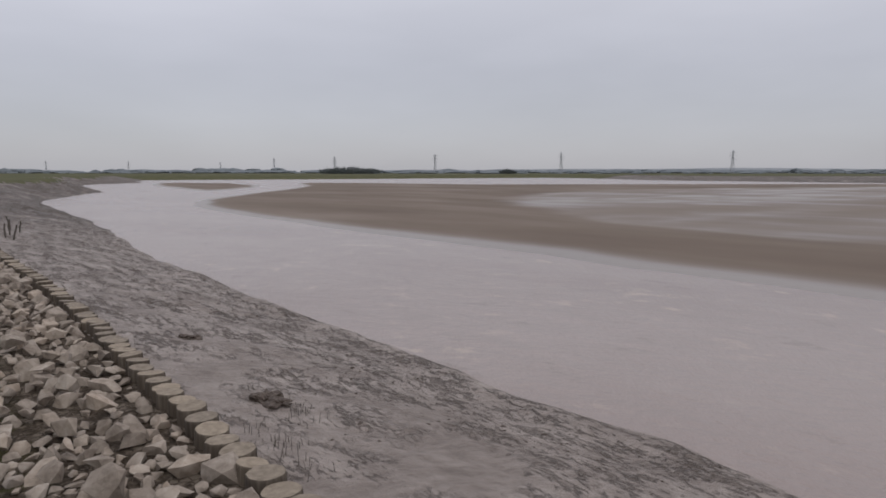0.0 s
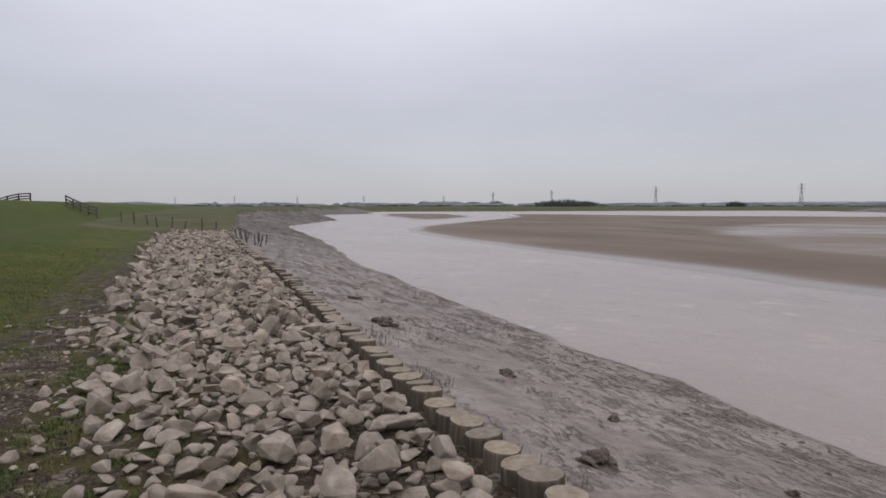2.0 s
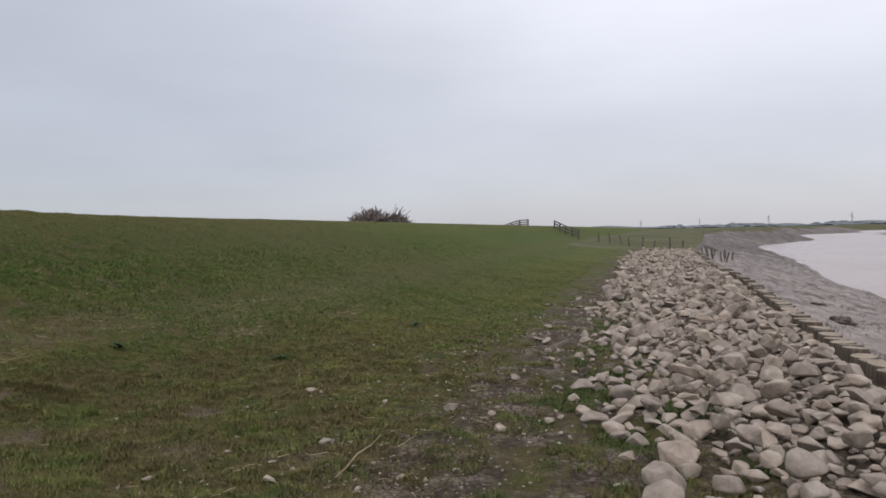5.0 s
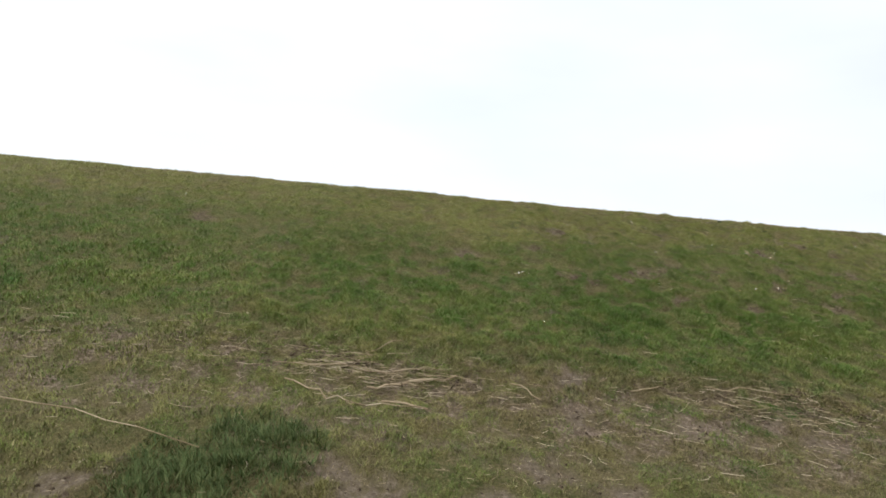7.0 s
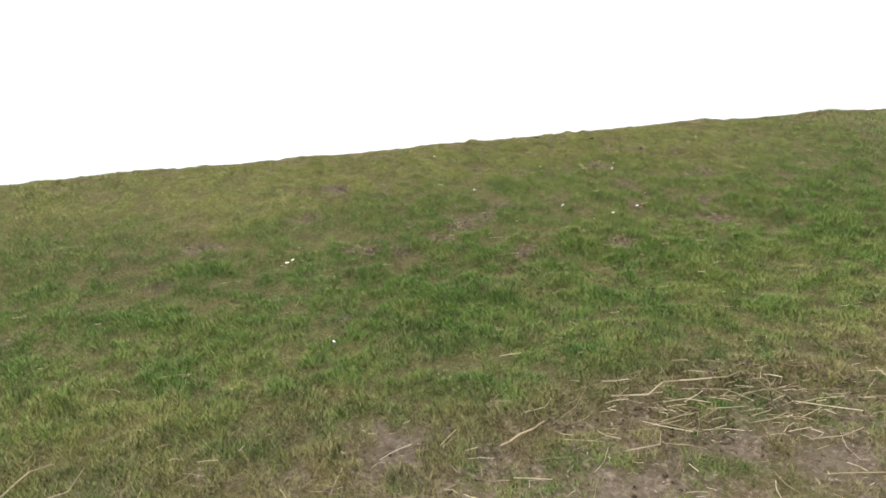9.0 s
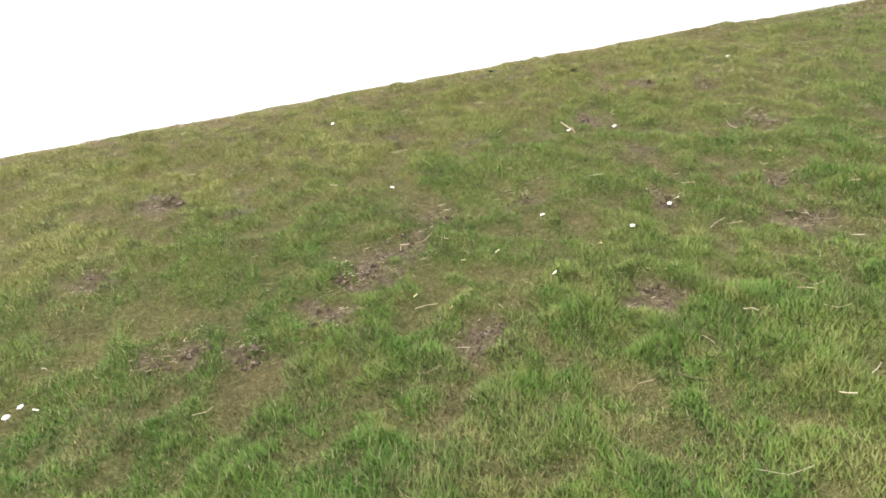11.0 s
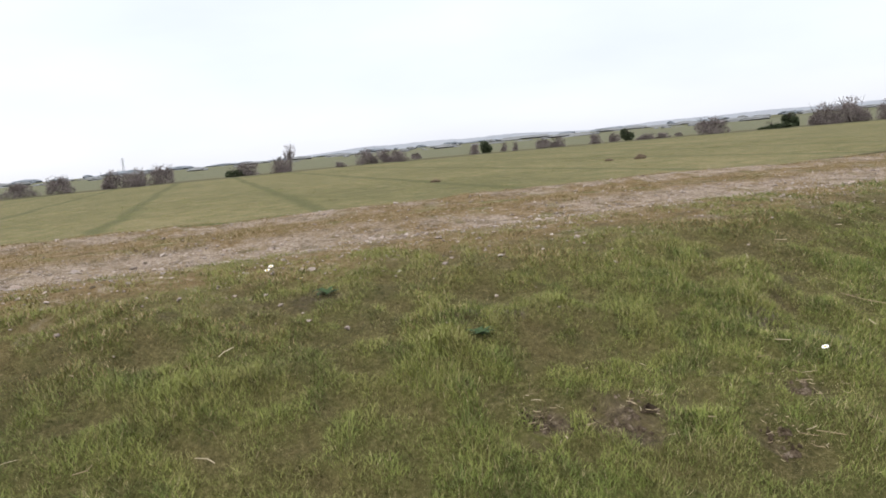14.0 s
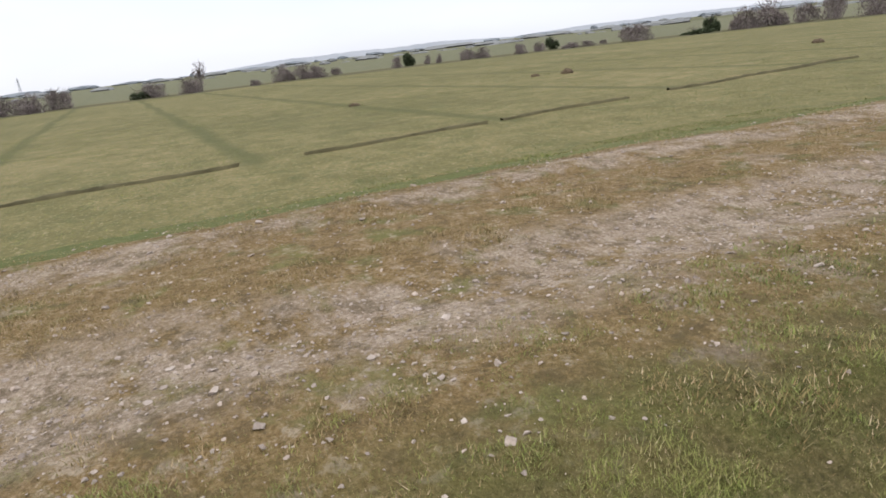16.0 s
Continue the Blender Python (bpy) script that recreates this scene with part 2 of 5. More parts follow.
def make_field():
    m = Mat("mown_field", 0.95, 0.12)
    x, y = m.axis(0), m.axis(1)
    big = m.noise(0.06, 3)
    mid = m.noise(0.9, 4, 0.65)
    f = m.maths("ADD", m.maths("MULTIPLY", big, 0.4), m.maths("MULTIPLY", mid, 0.62))
    c = m.ramp(f, [(0.36, (0.088, 0.082, 0.030)), (0.52, (0.138, 0.120, 0.048)), (0.68, (0.205, 0.166, 0.078))])
    fine = m.noise(7, 4, 0.75)
    c = m.mix(m.span(m.noise(2.2, 5, 0.75), 0.52, 0.64, 0, 0.6), c, (0.068, 0.085, 0.028))
    c = m.mix(m.span(fine, 0.42, 0.66, 0, 0.6), c, (0.075, 0.080, 0.032))
    c = m.mix(m.span(m.noise(11, 3, 0.7), 0.56, 0.68, 0, 0.65), c, (0.29, 0.245, 0.145))
    # lush swales run out from the dyke at even spacing
    yy = m.maths("ADD", y, m.maths("MULTIPLY", m.noise(0.12, 2), 1.4))
    ph = m.maths("PINGPONG", m.maths("ADD", yy, -0.4), 4.1)
    swale = m.maths("MULTIPLY", m.span(m.maths("ADD", ph, m.maths("MULTIPLY", m.noise(1.1, 3, 0.6), 0.5)), 0.85, 0.35), m.span(x, -29.0, -31.0))
    c = m.mix(m.maths("MULTIPLY", swale, 0.7), c, (0.068, 0.074, 0.027))
    # rough verge where the bushes stand; haze painted as grey into the pasture beyond
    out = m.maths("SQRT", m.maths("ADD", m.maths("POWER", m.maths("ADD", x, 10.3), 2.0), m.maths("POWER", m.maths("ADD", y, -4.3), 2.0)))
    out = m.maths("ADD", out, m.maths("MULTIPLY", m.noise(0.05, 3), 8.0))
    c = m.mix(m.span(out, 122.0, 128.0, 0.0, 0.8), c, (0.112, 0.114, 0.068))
    verge = m.maths("MULTIPLY", m.span(out, 110.0, 113.0), m.span(out, 126.0, 121.0))
    c = m.mix(m.maths("MULTIPLY", verge, 0.75), c, (0.055, 0.052, 0.026))
    # greener strip at the foot of the dyke
    foot = m.maths("MULTIPLY", m.span(x, -19.5, -17.5), 0.7)
    c = m.mix(foot, c, (0.062, 0.08, 0.022))
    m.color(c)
    m.bump(m.noise(7, 4, 0.7), 0.12, 0.5)
    return m.m


def make_mud():
    m = Mat("wet_tidal_mud", 0.5, 0.3)
    x, y = m.axis(0), m.axis(1)
    broad = m.noise(0.8, 4, 0.6)
    blot = m.noise(2.6, 4, 0.62, (1, 0.55, 1), turn=12)
    fine = m.noise(15, 5, 0.7)
    ripple = m.noise(9, 4, 0.6, (0.28, 1, 1), turn=30)
    f = m.maths("ADD", m.maths("ADD", m.maths("MULTIPLY", blot, 0.32), m.maths("MULTIPLY", ripple, 0.2)), m.maths("ADD", m.maths("MULTIPLY", fine, 0.13), m.maths("MULTIPLY", broad, 0.35)))
    c = m.ramp(f, [(0.40, (0.160, 0.127, 0.106)), (0.50, (0.258, 0.214, 0.185)), (0.61, (0.36, 0.306, 0.268))])
    # dark slumped patches gather towards the water and upstream
    belt = m.maths("MAXIMUM", m.span(x, 3.6, 6.6), m.span(y, 16.0, 30.0))
    cut = m.maths("ADD", m.maths("MULTIPLY", m.noise(3.2, 5, 0.7, (1, 0.3, 1), turn=-14), 0.45), m.maths("MULTIPLY", m.noise(13, 5, 0.75, (1, 0.45, 1), turn=-14), 0.55))
    dark = m.maths("MULTIPLY", m.span(cut, 0.495, 0.435), m.span(m.maths("ADD", broad, m.maths("MULTIPLY", belt, 0.20)), 0.44, 0.60))
    dark = m.maths("MULTIPLY", dark, m.span(y, 8.0, 20.0, 0.62, 1.0))
    c = m.mix(m.maths("MULTIPLY", dark, 0.65), c, m.ramp(m.noise(24, 4, 0.7), [(0.35, (0.045, 0.033, 0.026)), (0.65, (0.155, 0.122, 0.102))]))
    # the old eroded bank upstream is browner
    old = m.maths("MULTIPLY", m.span(y, 42.0, 62.0), m.span(m.noise(0.35, 5, 0.68), 0.68, 0.46))
    c = m.mix(m.maths("MULTIPLY", old, 0.8), c, (0.088, 0.068, 0.054))
    m.color(c)
    m.put(m.b.inputs["Roughness"], m.span(dark, 0.0, 0.6, 0.58, 0.85))
    h = m.maths("ADD", m.maths("SUBTRACT", f, m.maths("MULTIPLY", dark, 0.45)), m.maths("MULTIPLY", fine, 0.06))
    m.bump(h, 0.2, 0.9)
    return m.m


def make_sand():
    m = Mat("damp_brown_sand", 0.75, 0.2)
    z = m.axis(2)
    n = m.noise(0.08, 4, 0.6, (1, 0.4, 1), turn=-10)
    c = m.ramp(n, [(0.3, (0.125, 0.092, 0.068)), (0.5, (0.165, 0.125, 0.095)), (0.7, (0.215, 0.172, 0.138))])
    # wet low sand: smoother, and its pale sheen is put into the colour
    wet = m.span(m.maths("ADD", z, m.maths("MULTIPLY", n, 0.12)), -1.10, -0.98, 1.0, 0.0)
    c = m.mix(m.maths("MULTIPLY", wet, 0.65), c, (0.27, 0.235, 0.215))
    m.color(c)
    m.put(m.b.inputs["Roughness"], m.span(wet, 0, 1, 0.85, 0.3))
    m.bump(m.noise(2.5, 3, 0.6, (1, 0.4, 1)), 0.03, 0.3)
    return m.m


def make_water():
    m = Mat("silty_river_water", 0.25, 0.5)
    drift = m.noise(0.11, 4, 0.6, (1, 0.5, 1), turn=-30)
    foam = m.noise(0.9, 6, 0.74, (1, 0.6, 1), turn=-40)
    swirl = m.noise(0.22, 5, 0.65)
    c = m.ramp(drift, [(0.3, (0.265, 0.208, 0.185)), (0.6, (0.32, 0.262, 0.236))])
    c = m.mix(m.maths("MULTIPLY", m.maths("MULTIPLY", m.span(foam, 0.55, 0.66), m.span(swirl, 0.44, 0.60)), 0.7), c, (0.42, 0.34, 0.28))
    c = m.mix(m.maths("MULTIPLY", m.span(foam, 0.42, 0.32), 0.4), c, (0.20, 0.155, 0.13))
    m.color(c)
    m.b.inputs["IOR"].default_value = 1.33
    rip = m.maths("ADD", m.noise(1.3, 5, 0.65, (1, 0.6, 1), turn=-40), m.maths("MULTIPLY", m.noise(7, 4, 0.65), 0.25))
    m.bump(rip, 0.16, 0.6)
    return m.m


def make_stone():
    m = Mat("grey_limestone", 0.9, 0.2)
    info = m.t.nodes.new("ShaderNodeObjectInfo").outputs["Random"]
    isl = m.t.nodes.new("ShaderNodeNewGeometry").outputs["Random Per Island"]
    rnd = m.maths("FRACT", m.maths("ADD", info, isl))
    c = m.ramp(m.noise(7, 5, 0.65), [(0.3, (0.20, 0.165, 0.135)), (0.5, (0.33, 0.283, 0.24)), (0.72, (0.45, 0.40, 0.35))])
    c = m.mix(1.0, c, m.ramp(rnd, [(0.0, (0.78, 0.75, 0.72)), (0.6, (1.0, 0.98, 0.95)), (1.0, (1.18, 1.12, 1.05))]), "MULTIPLY")
    stain = m.span(m.noise(2.3, 4, 0.7), 0.58, 0.72, 0, 0.4)
    c = m.mix(stain, c, (0.13, 0.105, 0.08))
    m.color(c)
    m.bump(m.noise(26, 5, 0.7), 0.02, 0.7)
    return m.m


def make_timber():
    m = Mat("weathered_round_timber_shaded", 0.85, 0.2)
    info = m.t.nodes.new("ShaderNodeObjectInfo").outputs["Random"]
    tc = m.t.nodes.new("ShaderNodeTexCoord").outputs["Object"]
    g = m.noise(22, 4, 0.6, (1, 1, 0.06), vec=tc)
    # weathered browns lowered further: shadow on the post sides put into the colour
    c = m.ramp(g, [(0.3, (0.055, 0.043, 0.034)), (0.55, (0.115, 0.093, 0.073)), (0.75, (0.18, 0.15, 0.12))])
    c = m.mix(1.0, c, m.ramp(info, [(0, (0.8, 0.8, 0.8)), (1, (1.12, 1.1, 1.06))]), "MULTIPLY")
    m.color(c)
    m.bump(g, 0.012, 0.7)
    return m.m


def make_endgrain():
    m = Mat("sawn_end_grain", 0.85, 0.2)
    tc = m.t.nodes.new("ShaderNodeTexCoord").outputs["Object"]
    info = m.t.nodes.new("ShaderNodeObjectInfo").outputs["Random"]
    w = m.t.nodes.new("ShaderNodeTexWave")
    w.wave_type, w.rings_direction = "RINGS", "Z"
    m.put(w.inputs["Scale"], 22.0)
    m.put(w.inputs["Distortion"], 2.5)
    m.put(w.inputs["Detail"], 2.0)
    m.t.links.new(tc, w.inputs["Vector"])
    c = m.ramp(m.noise(16, 4, 0.6), [(0.3, (0.20, 0.163, 0.125)), (0.7, (0.35, 0.295, 0.235))])
    c = m.mix(m.maths("MULTIPLY", w.outputs["Fac"], 0.22), c, (0.15, 0.115, 0.085))
    c = m.mix(1.0, c, m.ramp(info, [(0, (0.82, 0.82, 0.82)), (1, (1.15, 1.13, 1.08))]), "MULTIPLY")
    m.color(c)
    m.bump(m.noise(60, 3), 0.006, 0.5)
    return m.m


def make_blade():
    m = Mat("grass_blades", 0.75, 0.2)
    isl = m.t.nodes.new("ShaderNodeNewGeometry").outputs["Random Per Island"]
    c = grass_tint(m)
    c = m.mix(m.span(isl, 0.82, 0.98, 0, 0.65), c, (0.27, 0.215, 0.12))
    c = m.mix(1.0, c, m.ramp(m.maths("FRACT", m.maths("MULTIPLY", isl, 7.3)), [(0, (0.86, 0.86, 0.82)), (1, (1.18, 1.18, 1.13))]), "MULTIPLY")
    m.color(c)
    return m.m


def make_leafy(name, stops, scale=3.0):
    m = Mat(name, 0.8, 0.15)
    isl = m.t.nodes.new("ShaderNodeNewGeometry").outputs["Random Per Island"]
    m.color(m.ramp(isl, stops))
    return m.m


def make_plain(name, a, b, scale, rough=0.8, spec=0.25, bump=0.01):
    m = Mat(name, rough, spec)
    m.color(m.ramp(m.noise(scale, 4, 0.65), [(0.3, a), (0.7, b)]))
    m.bump(m.noise(scale * 3, 3), bump, 0.5)
    return m.m


def make_soil():
    m = Mat("crumbled_soil", 0.95, 0.1)
    n = m.noise(26, 5, 0.75)
    m.color(m.ramp(n, [(0.32, (0.018, 0.013, 0.008)), (0.45, (0.066, 0.048, 0.028)), (0.56, (0.145, 0.110, 0.072)), (0.68, (0.30, 0.245, 0.18))]))
    m.bump(n, 0.06, 0.9)
    return m.m


GROUND, FIELD, MUD, SAND, WATER = make_ground(), make_field(), make_mud(), make_sand(), make_water()
STONE, TIMBER, ENDGRAIN, BLADE = make_stone(), make_timber(), make_endgrain(), make_blade()
TWIG = make_leafy("bare_twigs", [(0, (0.105, 0.085, 0.078)), (0.6, (0.18, 0.15, 0.138)), (1, (0.27, 0.235, 0.215))])
IVY = make_leafy("dark_evergreen_leaves", [(0, (0.03, 0.04, 0.02)), (0.6, (0.055, 0.07, 0.035)), (1, (0.08, 0.095, 0.05))])
BARK = make_plain("bark", (0.045, 0.036, 0.028), (0.10, 0.08, 0.065), 6)
FENCE = make_plain("grey_fence_wood", (0.06, 0.05, 0.042), (0.14, 0.12, 0.10), 9)
STEEL = make_plain("galvanised_steel", (0.22, 0.23, 0.25), (0.30, 0.31, 0.33), 0.5, 0.5, 0.4)
# far trees, hedges and hills: air haze put into the base colour as pale grey
FARWOOD = make_plain("haze_tinted_trees", (0.13, 0.148, 0.158), (0.20, 0.218, 0.228), 0.05, 0.9, 0.1, 0.5)
HEDGE = make_plain("haze_tinted_hedges", (0.15, 0.155, 0.148), (0.20, 0.205, 0.196), 0.2, 0.9, 0.1, 0.3)
HILL = make_plain("haze_tinted_hills", (0.24, 0.255, 0.265), (0.29, 0.305, 0.315), 0.004, 0.95, 0.05, 0.5)
STRAW = make_leafy("dry_reed_straw", [(0, (0.17, 0.125, 0.07)), (0.5, (0.28, 0.22, 0.13)), (1, (0.44, 0.37, 0.25))])
PETAL = make_plain("white_petals", (0.78, 0.78, 0.74), (0.85, 0.85, 0.82), 30)
YOLK = make_plain("yellow_florets", (0.65, 0.42, 0.03), (0.75, 0.5, 0.05), 60)
# copse foliage greyed, with haze painted into its colour
COPSE = make_leafy("haze_tinted_copse", [(0, (0.07, 0.08, 0.078)), (1, (0.12, 0.132, 0.128))])
WEED = make_leafy("rosette_leaves", [(0, (0.026, 0.048, 0.018)), (1, (0.072, 0.105, 0.04))])
SOIL = make_soil()
CLOD = make_plain("dark_mud", (0.06, 0.045, 0.036), (0.16, 0.127, 0.106), 14, 0.75, 0.25, 0.05)
LUSH = make_leafy("lush_blades", [(0, (0.040, 0.066, 0.018)), (0.7, (0.074, 0.102, 0.030)), (1, (0.13, 0.145, 0.055))])
DRYBLADE = make_leafy("dry_straw_blades", [(0, (0.13, 0.12, 0.04)), (0.35, (0.20, 0.145, 0.06)), (0.7, (0.28, 0.20, 0.10)), (1, (0.40, 0.32, 0.20))])
STRAWBLADE = make_leafy("pale_straw_blades", [(0, (0.22, 0.20, 0.075)), (0.5, (0.33, 0.28, 0.13)), (1, (0.46, 0.40, 0.23))])
MARSH = make_plain("saltmarsh_turf", (0.066, 0.070, 0.033), (0.120, 0.112, 0.060), 0.25, 0.95, 0.1, 0.1)
FURROW = make_plain("dark_grass_furrow", (0.050, 0.044, 0.022), (0.10, 0.088, 0.045), 1.5, 0.95, 0.1, 0.05)

# ---- ground forms ----
SLOPE_X = [-3000, -1500, -24, -22, -19, -16, -15.2, -12.5, -12.0, -11.5, -10.9, -9.5, -7.35, -6.8, -5.0, -4.0, -2.5, -1.0, 0.6, 1.4, 1.9]
SLOPE_Z = [0.7, 0.7, 0.7, 0.8, 1.5, 2.26, 2.33, 2.33, 2.29, 2.16, 1.94, 1.38, 0.68, 0.53, 0.17, 0.09, 0.03, 0.0, 0.0, 0.03, 0.03]
WATER_Z = -1.2
SHORE_Y = [-600, 20, 35, 41, 50, 65, 92, 106, 120, 134, 144, 150, 165, 200, 235, 262, 280, 340]
SHORE_X = [7.9, 7.5, 7.7, 8.1, 9.1, 9.4, 11, 13, 17.3, 21.5, 28, 26, 24, 32, 41, 66, 60, 84]
EDGE_Y = [-600, 47, 52, 60, 100, 120, 137, 146, 160, 200, 235, 262, 280, 340]
EDGE_X = [2.15, 2.15, 2.3, 3.2, 5.0, 10, 19, 21, 17, 24, 33, 50, 52, 70]
BAR = [(21.5, -260), (21.7, 0), (22, 19), (22.4, 28), (22.2, 45), (22.4, 62), (23.4, 72), (25, 83), (29, 94), (34.7, 103), (47, 121),
       (64, 144), (82, 172), (99, 213), (106, 222), (118, 205), (132, 160), (190, 120), (232, 90), (232, -260)]
BAR_FAR = [(74.5, 188), (66, 168), (54.7, 151), (44.3, 140), (47, 165), (52, 200), (63, 245), (73, 250), (83, 228)]


def smooth(a, b, v):
    t = np.clip((v - a) / (b - a), 0, 1)
    return t * t * (3 - 2 * t)


TABLES = {}


def lumps(x, y, size, seed, octaves=3):
    """Value noise on arrays, about -1 to 1."""
    total, amp, norm = np.zeros_like(x, dtype=float), 1.0, 0.0
    for k in range(octaves):
        key = seed * 17 + k
        if key not in TABLES:
            TABLES[key] = np.random.default_rng(key).uniform(-1, 1, (257, 257))
        table = TABLES[key]
        u, v = x / size * 2**k + 31.7 * k, y / size * 2**k - 11.3 * k
        i, j = np.floor(u).astype(int), np.floor(v).astype(int)
        fu, fv = u - i, v - j
        fu, fv = fu * fu * (3 - 2 * fu), fv * fv * (3 - 2 * fv)
        i, j = i % 256, j % 256
        total += amp * ((table[i, j] * (1 - fu) + table[i + 1, j] * fu) * (1 - fv) + (table[i, j + 1] * (1 - fu) + table[i + 1, j + 1] * fu) * fv)
        norm += amp
        amp *= 0.5
    return total / norm


def tuft_of(x, y):
    """Grass tufts of a hand's width, about -1 to 1."""
    return 0.65 * lumps(x, y, 0.085, 75, 2) + 0.45 * lumps(x, y, 0.2, 79, 2)


BARE = [(-5.99, 0.05, 0.21), (-5.82, 0.31, 0.24), (-5.91, 0.91, 0.15), (-6.23, 1.25, 0.21), (-6.08, 1.65, 0.18), (-6.99, 1.54, 0.14), (-10.24, -2.44, 0.15),
        (-9.98, 0.68, 0.16), (-5.65, -1.23, 0.17), (-7.51, 1.53, 0.15), (-6.82, 1.53, 0.15), (-6.96, 2.35, 0.21), (-7.1, 2.86, 0.15), (-6.87, 3.13, 0.18), (-9.4, 4.51, 0.10),
        (-9.81, 2.6, 0.10), (-9.91, 2.77, 0.13), (-10.06, 3.03, 0.09), (-10.04, 3.45, 0.06), (-9.58, 2.37, 0.10), (-9.25, 2.89, 0.12), (-9.63, 1.88, 0.08), (-9.5, 2.07, 0.07),
        (-9.19, 3.56, 0.10), (-10.31, 5.01, 0.09), (-9.8, 4.09, 0.07), (-9.75, 2.5, 0.05), (-10.23, 1.49, 0.08), (-10.76, 1.8, 0.10), (-9.71, 4.69, 0.09), (-9.58, 1.74, 0.05),
        (-11.06, 4.85, 0.12), (-10.73, 4.25, 0.10), (-10.27, 5.09, 0.11), (-10.98, 5.39, 0.07), (-10.86, 5.18, 0.07), (-11.12, 4.61, 0.07), (-5.1, 2.4, 0.21), (-4.7, 3.9, 0.24),
        (-3.9, 5.1, 0.22), (-5.6, 4.4, 0.21), (-4.1, 3.0, 0.27), (-3.3, 4.1, 0.24)]


def bare_of(x, y):
    """1 where the turf is scuffed down to soil."""
    x, y = np.asarray(x, float), np.asarray(y, float)
    out = np.zeros_like(x)
    for bx, by, br in BARE:
        near = (np.abs(x - bx) < 0.6) & (np.abs(y - by) < 0.6)
        px, py = x[near], y[near]
        out[near] = np.maximum(out[near], smooth(1.05 * br, 0.35 * br, np.hypot(px - bx, (py - by) * 0.8) + 0.13 * lumps(px, py, 0.08, 64, 3)))
    return out


def dry_of(x, y):
    """How dead the turf is, 0 to 1: straw in the gaps between tufts and in patches of some feet."""
    d = 0.62 * smooth(0.0, 0.4, -tuft_of(x, y)) + 0.38 * smooth(0.08, 0.45, lumps(x, y, 0.3, 77, 3))
    near = smooth(14, 9, y) * smooth(-9, -5, y)
    return np.clip(near * np.maximum(d, bare_of(x, y)) + (1 - near) * 0.22 + 0.28 * smooth(-11.0, -12.1, x + 0.6 * lumps(x, y, 0.8, 83)), 0, 1)


def land_height(x, y):
    """Height of the solid ground: dyke, flats, mud bank, river bed and the far shore."""
    x, y = np.asarray(x, float), np.asarray(y, float)
    shore, edge = np.interp(y, SHORE_Y, SHORE_X), np.interp(y, EDGE_Y, EDGE_X)
    wob = smooth(48, 60, y)
    shore = shore + 0.22 * lumps(x * 0, y, 3.0, 3) + wob * 1.2 * lumps(x * 0, y, 17.0, 4)
    # dyke and flat, the flat rising to a saltmarsh upstream
    z = np.interp(x, SLOPE_X, SLOPE_Z)
    z = z - 0.13 * smooth(5, 14, y) * smooth(-7, -11, x) * smooth(-24, -16, x)
    marsh = 1.0 + 0.25 * smooth(60, 150, y) + 0.06 * lumps(x, y, 9, 5)
    up = smooth(46, 75, y) * smooth(-9, -4, x)
    top = z * (1 - up) + np.maximum(z, marsh) * up
    near = (np.abs(y) < 60) & (np.abs(x) < 30)
    rough = np.where(near, 0.03 * lumps(x, y, 0.8, 6) + 0.018 * lumps(x, y, 0.22, 7), 0)
    lawn = (x > -12.4) & (x < -1.6) & (y > -4) & (y < 12)
    rough = rough + np.where(lawn, 0.032 * tuft_of(x, y) + 0.014 * lumps(x, y, 0.4, 78, 2) - 0.02 * bare_of(x, y), 0)
    top = top + rough * np.where((x < -12.2) & (x > -15), 0.4, 1.0)
    rut = np.exp(-((x + 13.3) / 0.3) ** 2) + np.exp(-((x + 14.8) / 0.25) ** 2)
    top = top - 0.05 * rut
    # mud bank between the edge and the waterline
    e_top = np.where(y < 46, -0.1, np.minimum(top, -0.1 + (marsh + 0.0) * smooth(46, 80, y) * 0.85))
    s = np.clip((x - edge) / np.maximum(shore - edge, 0.5), 0, 3)
    fall = np.where(s < 1, s**1.15, 1 + (s - 1) * 0.6)
    mud = e_top + (WATER_Z - e_top) * fall
    mid = smooth(0.03, 0.15, s) * smooth(1.02, 0.85, s)
    ripple = 0.022 * lumps(x, y, 0.42, 8, 3) + 0.05 * lumps(x, y, 1.6, 9, 3)
    patch = smooth(0.0, 0.35, lumps(x, y, 3.2, 19, 2) + 0.25 * (s - 0.4))
    pits = -0.12 * smooth(0.15, 0.42, lumps(x, y, 0.45, 10, 3)) * (0.25 + 0.75 * patch) * smooth(0.12, 0.35, s)
    lip = 0.16 * smooth(0.80, 0.93, s) * smooth(1.0, 0.965, s)
    far_rough = wob * (0.34 * lumps(x, y, 3.5, 11, 4) + 0.34 * lumps(x, y, 13, 12, 3))
    mud = mud + np.where(y < 75, mid * (ripple + 0.5 * pits) + lip * (0.6 + 0.5 * lumps(x, y, 1.6, 13)), 0) + far_rough * mid
    mud = mud + 0.55 * np.exp(-(((x - 17.5) / 5.5) ** 2 + ((y - 134) / 8.0) ** 2)) + 0.4 * np.exp(-(((x - 6.5) / 2.2) ** 2 + ((y - 84) / 7.0) ** 2))
    z = np.where(x < edge, top, np.minimum(mud, np.where(x < edge + 0.5, np.maximum(top, mud), mud)))
    z = np.maximum(z, -2.6)
    # far shore
    right = np.interp(y, [-2000, 90, 200, 260, 300, 345], [255, 250, 262, 300, 330, 340])
    shore_far = 338 + 10 * lumps(x, y * 0, 60, 14)
    rise = np.maximum(smooth(0, 26, x - right), smooth(0, 24, y - shore_far))
    far = -2.6 + rise * (3.55 + 0.2 * lumps(x, y, 40, 15))
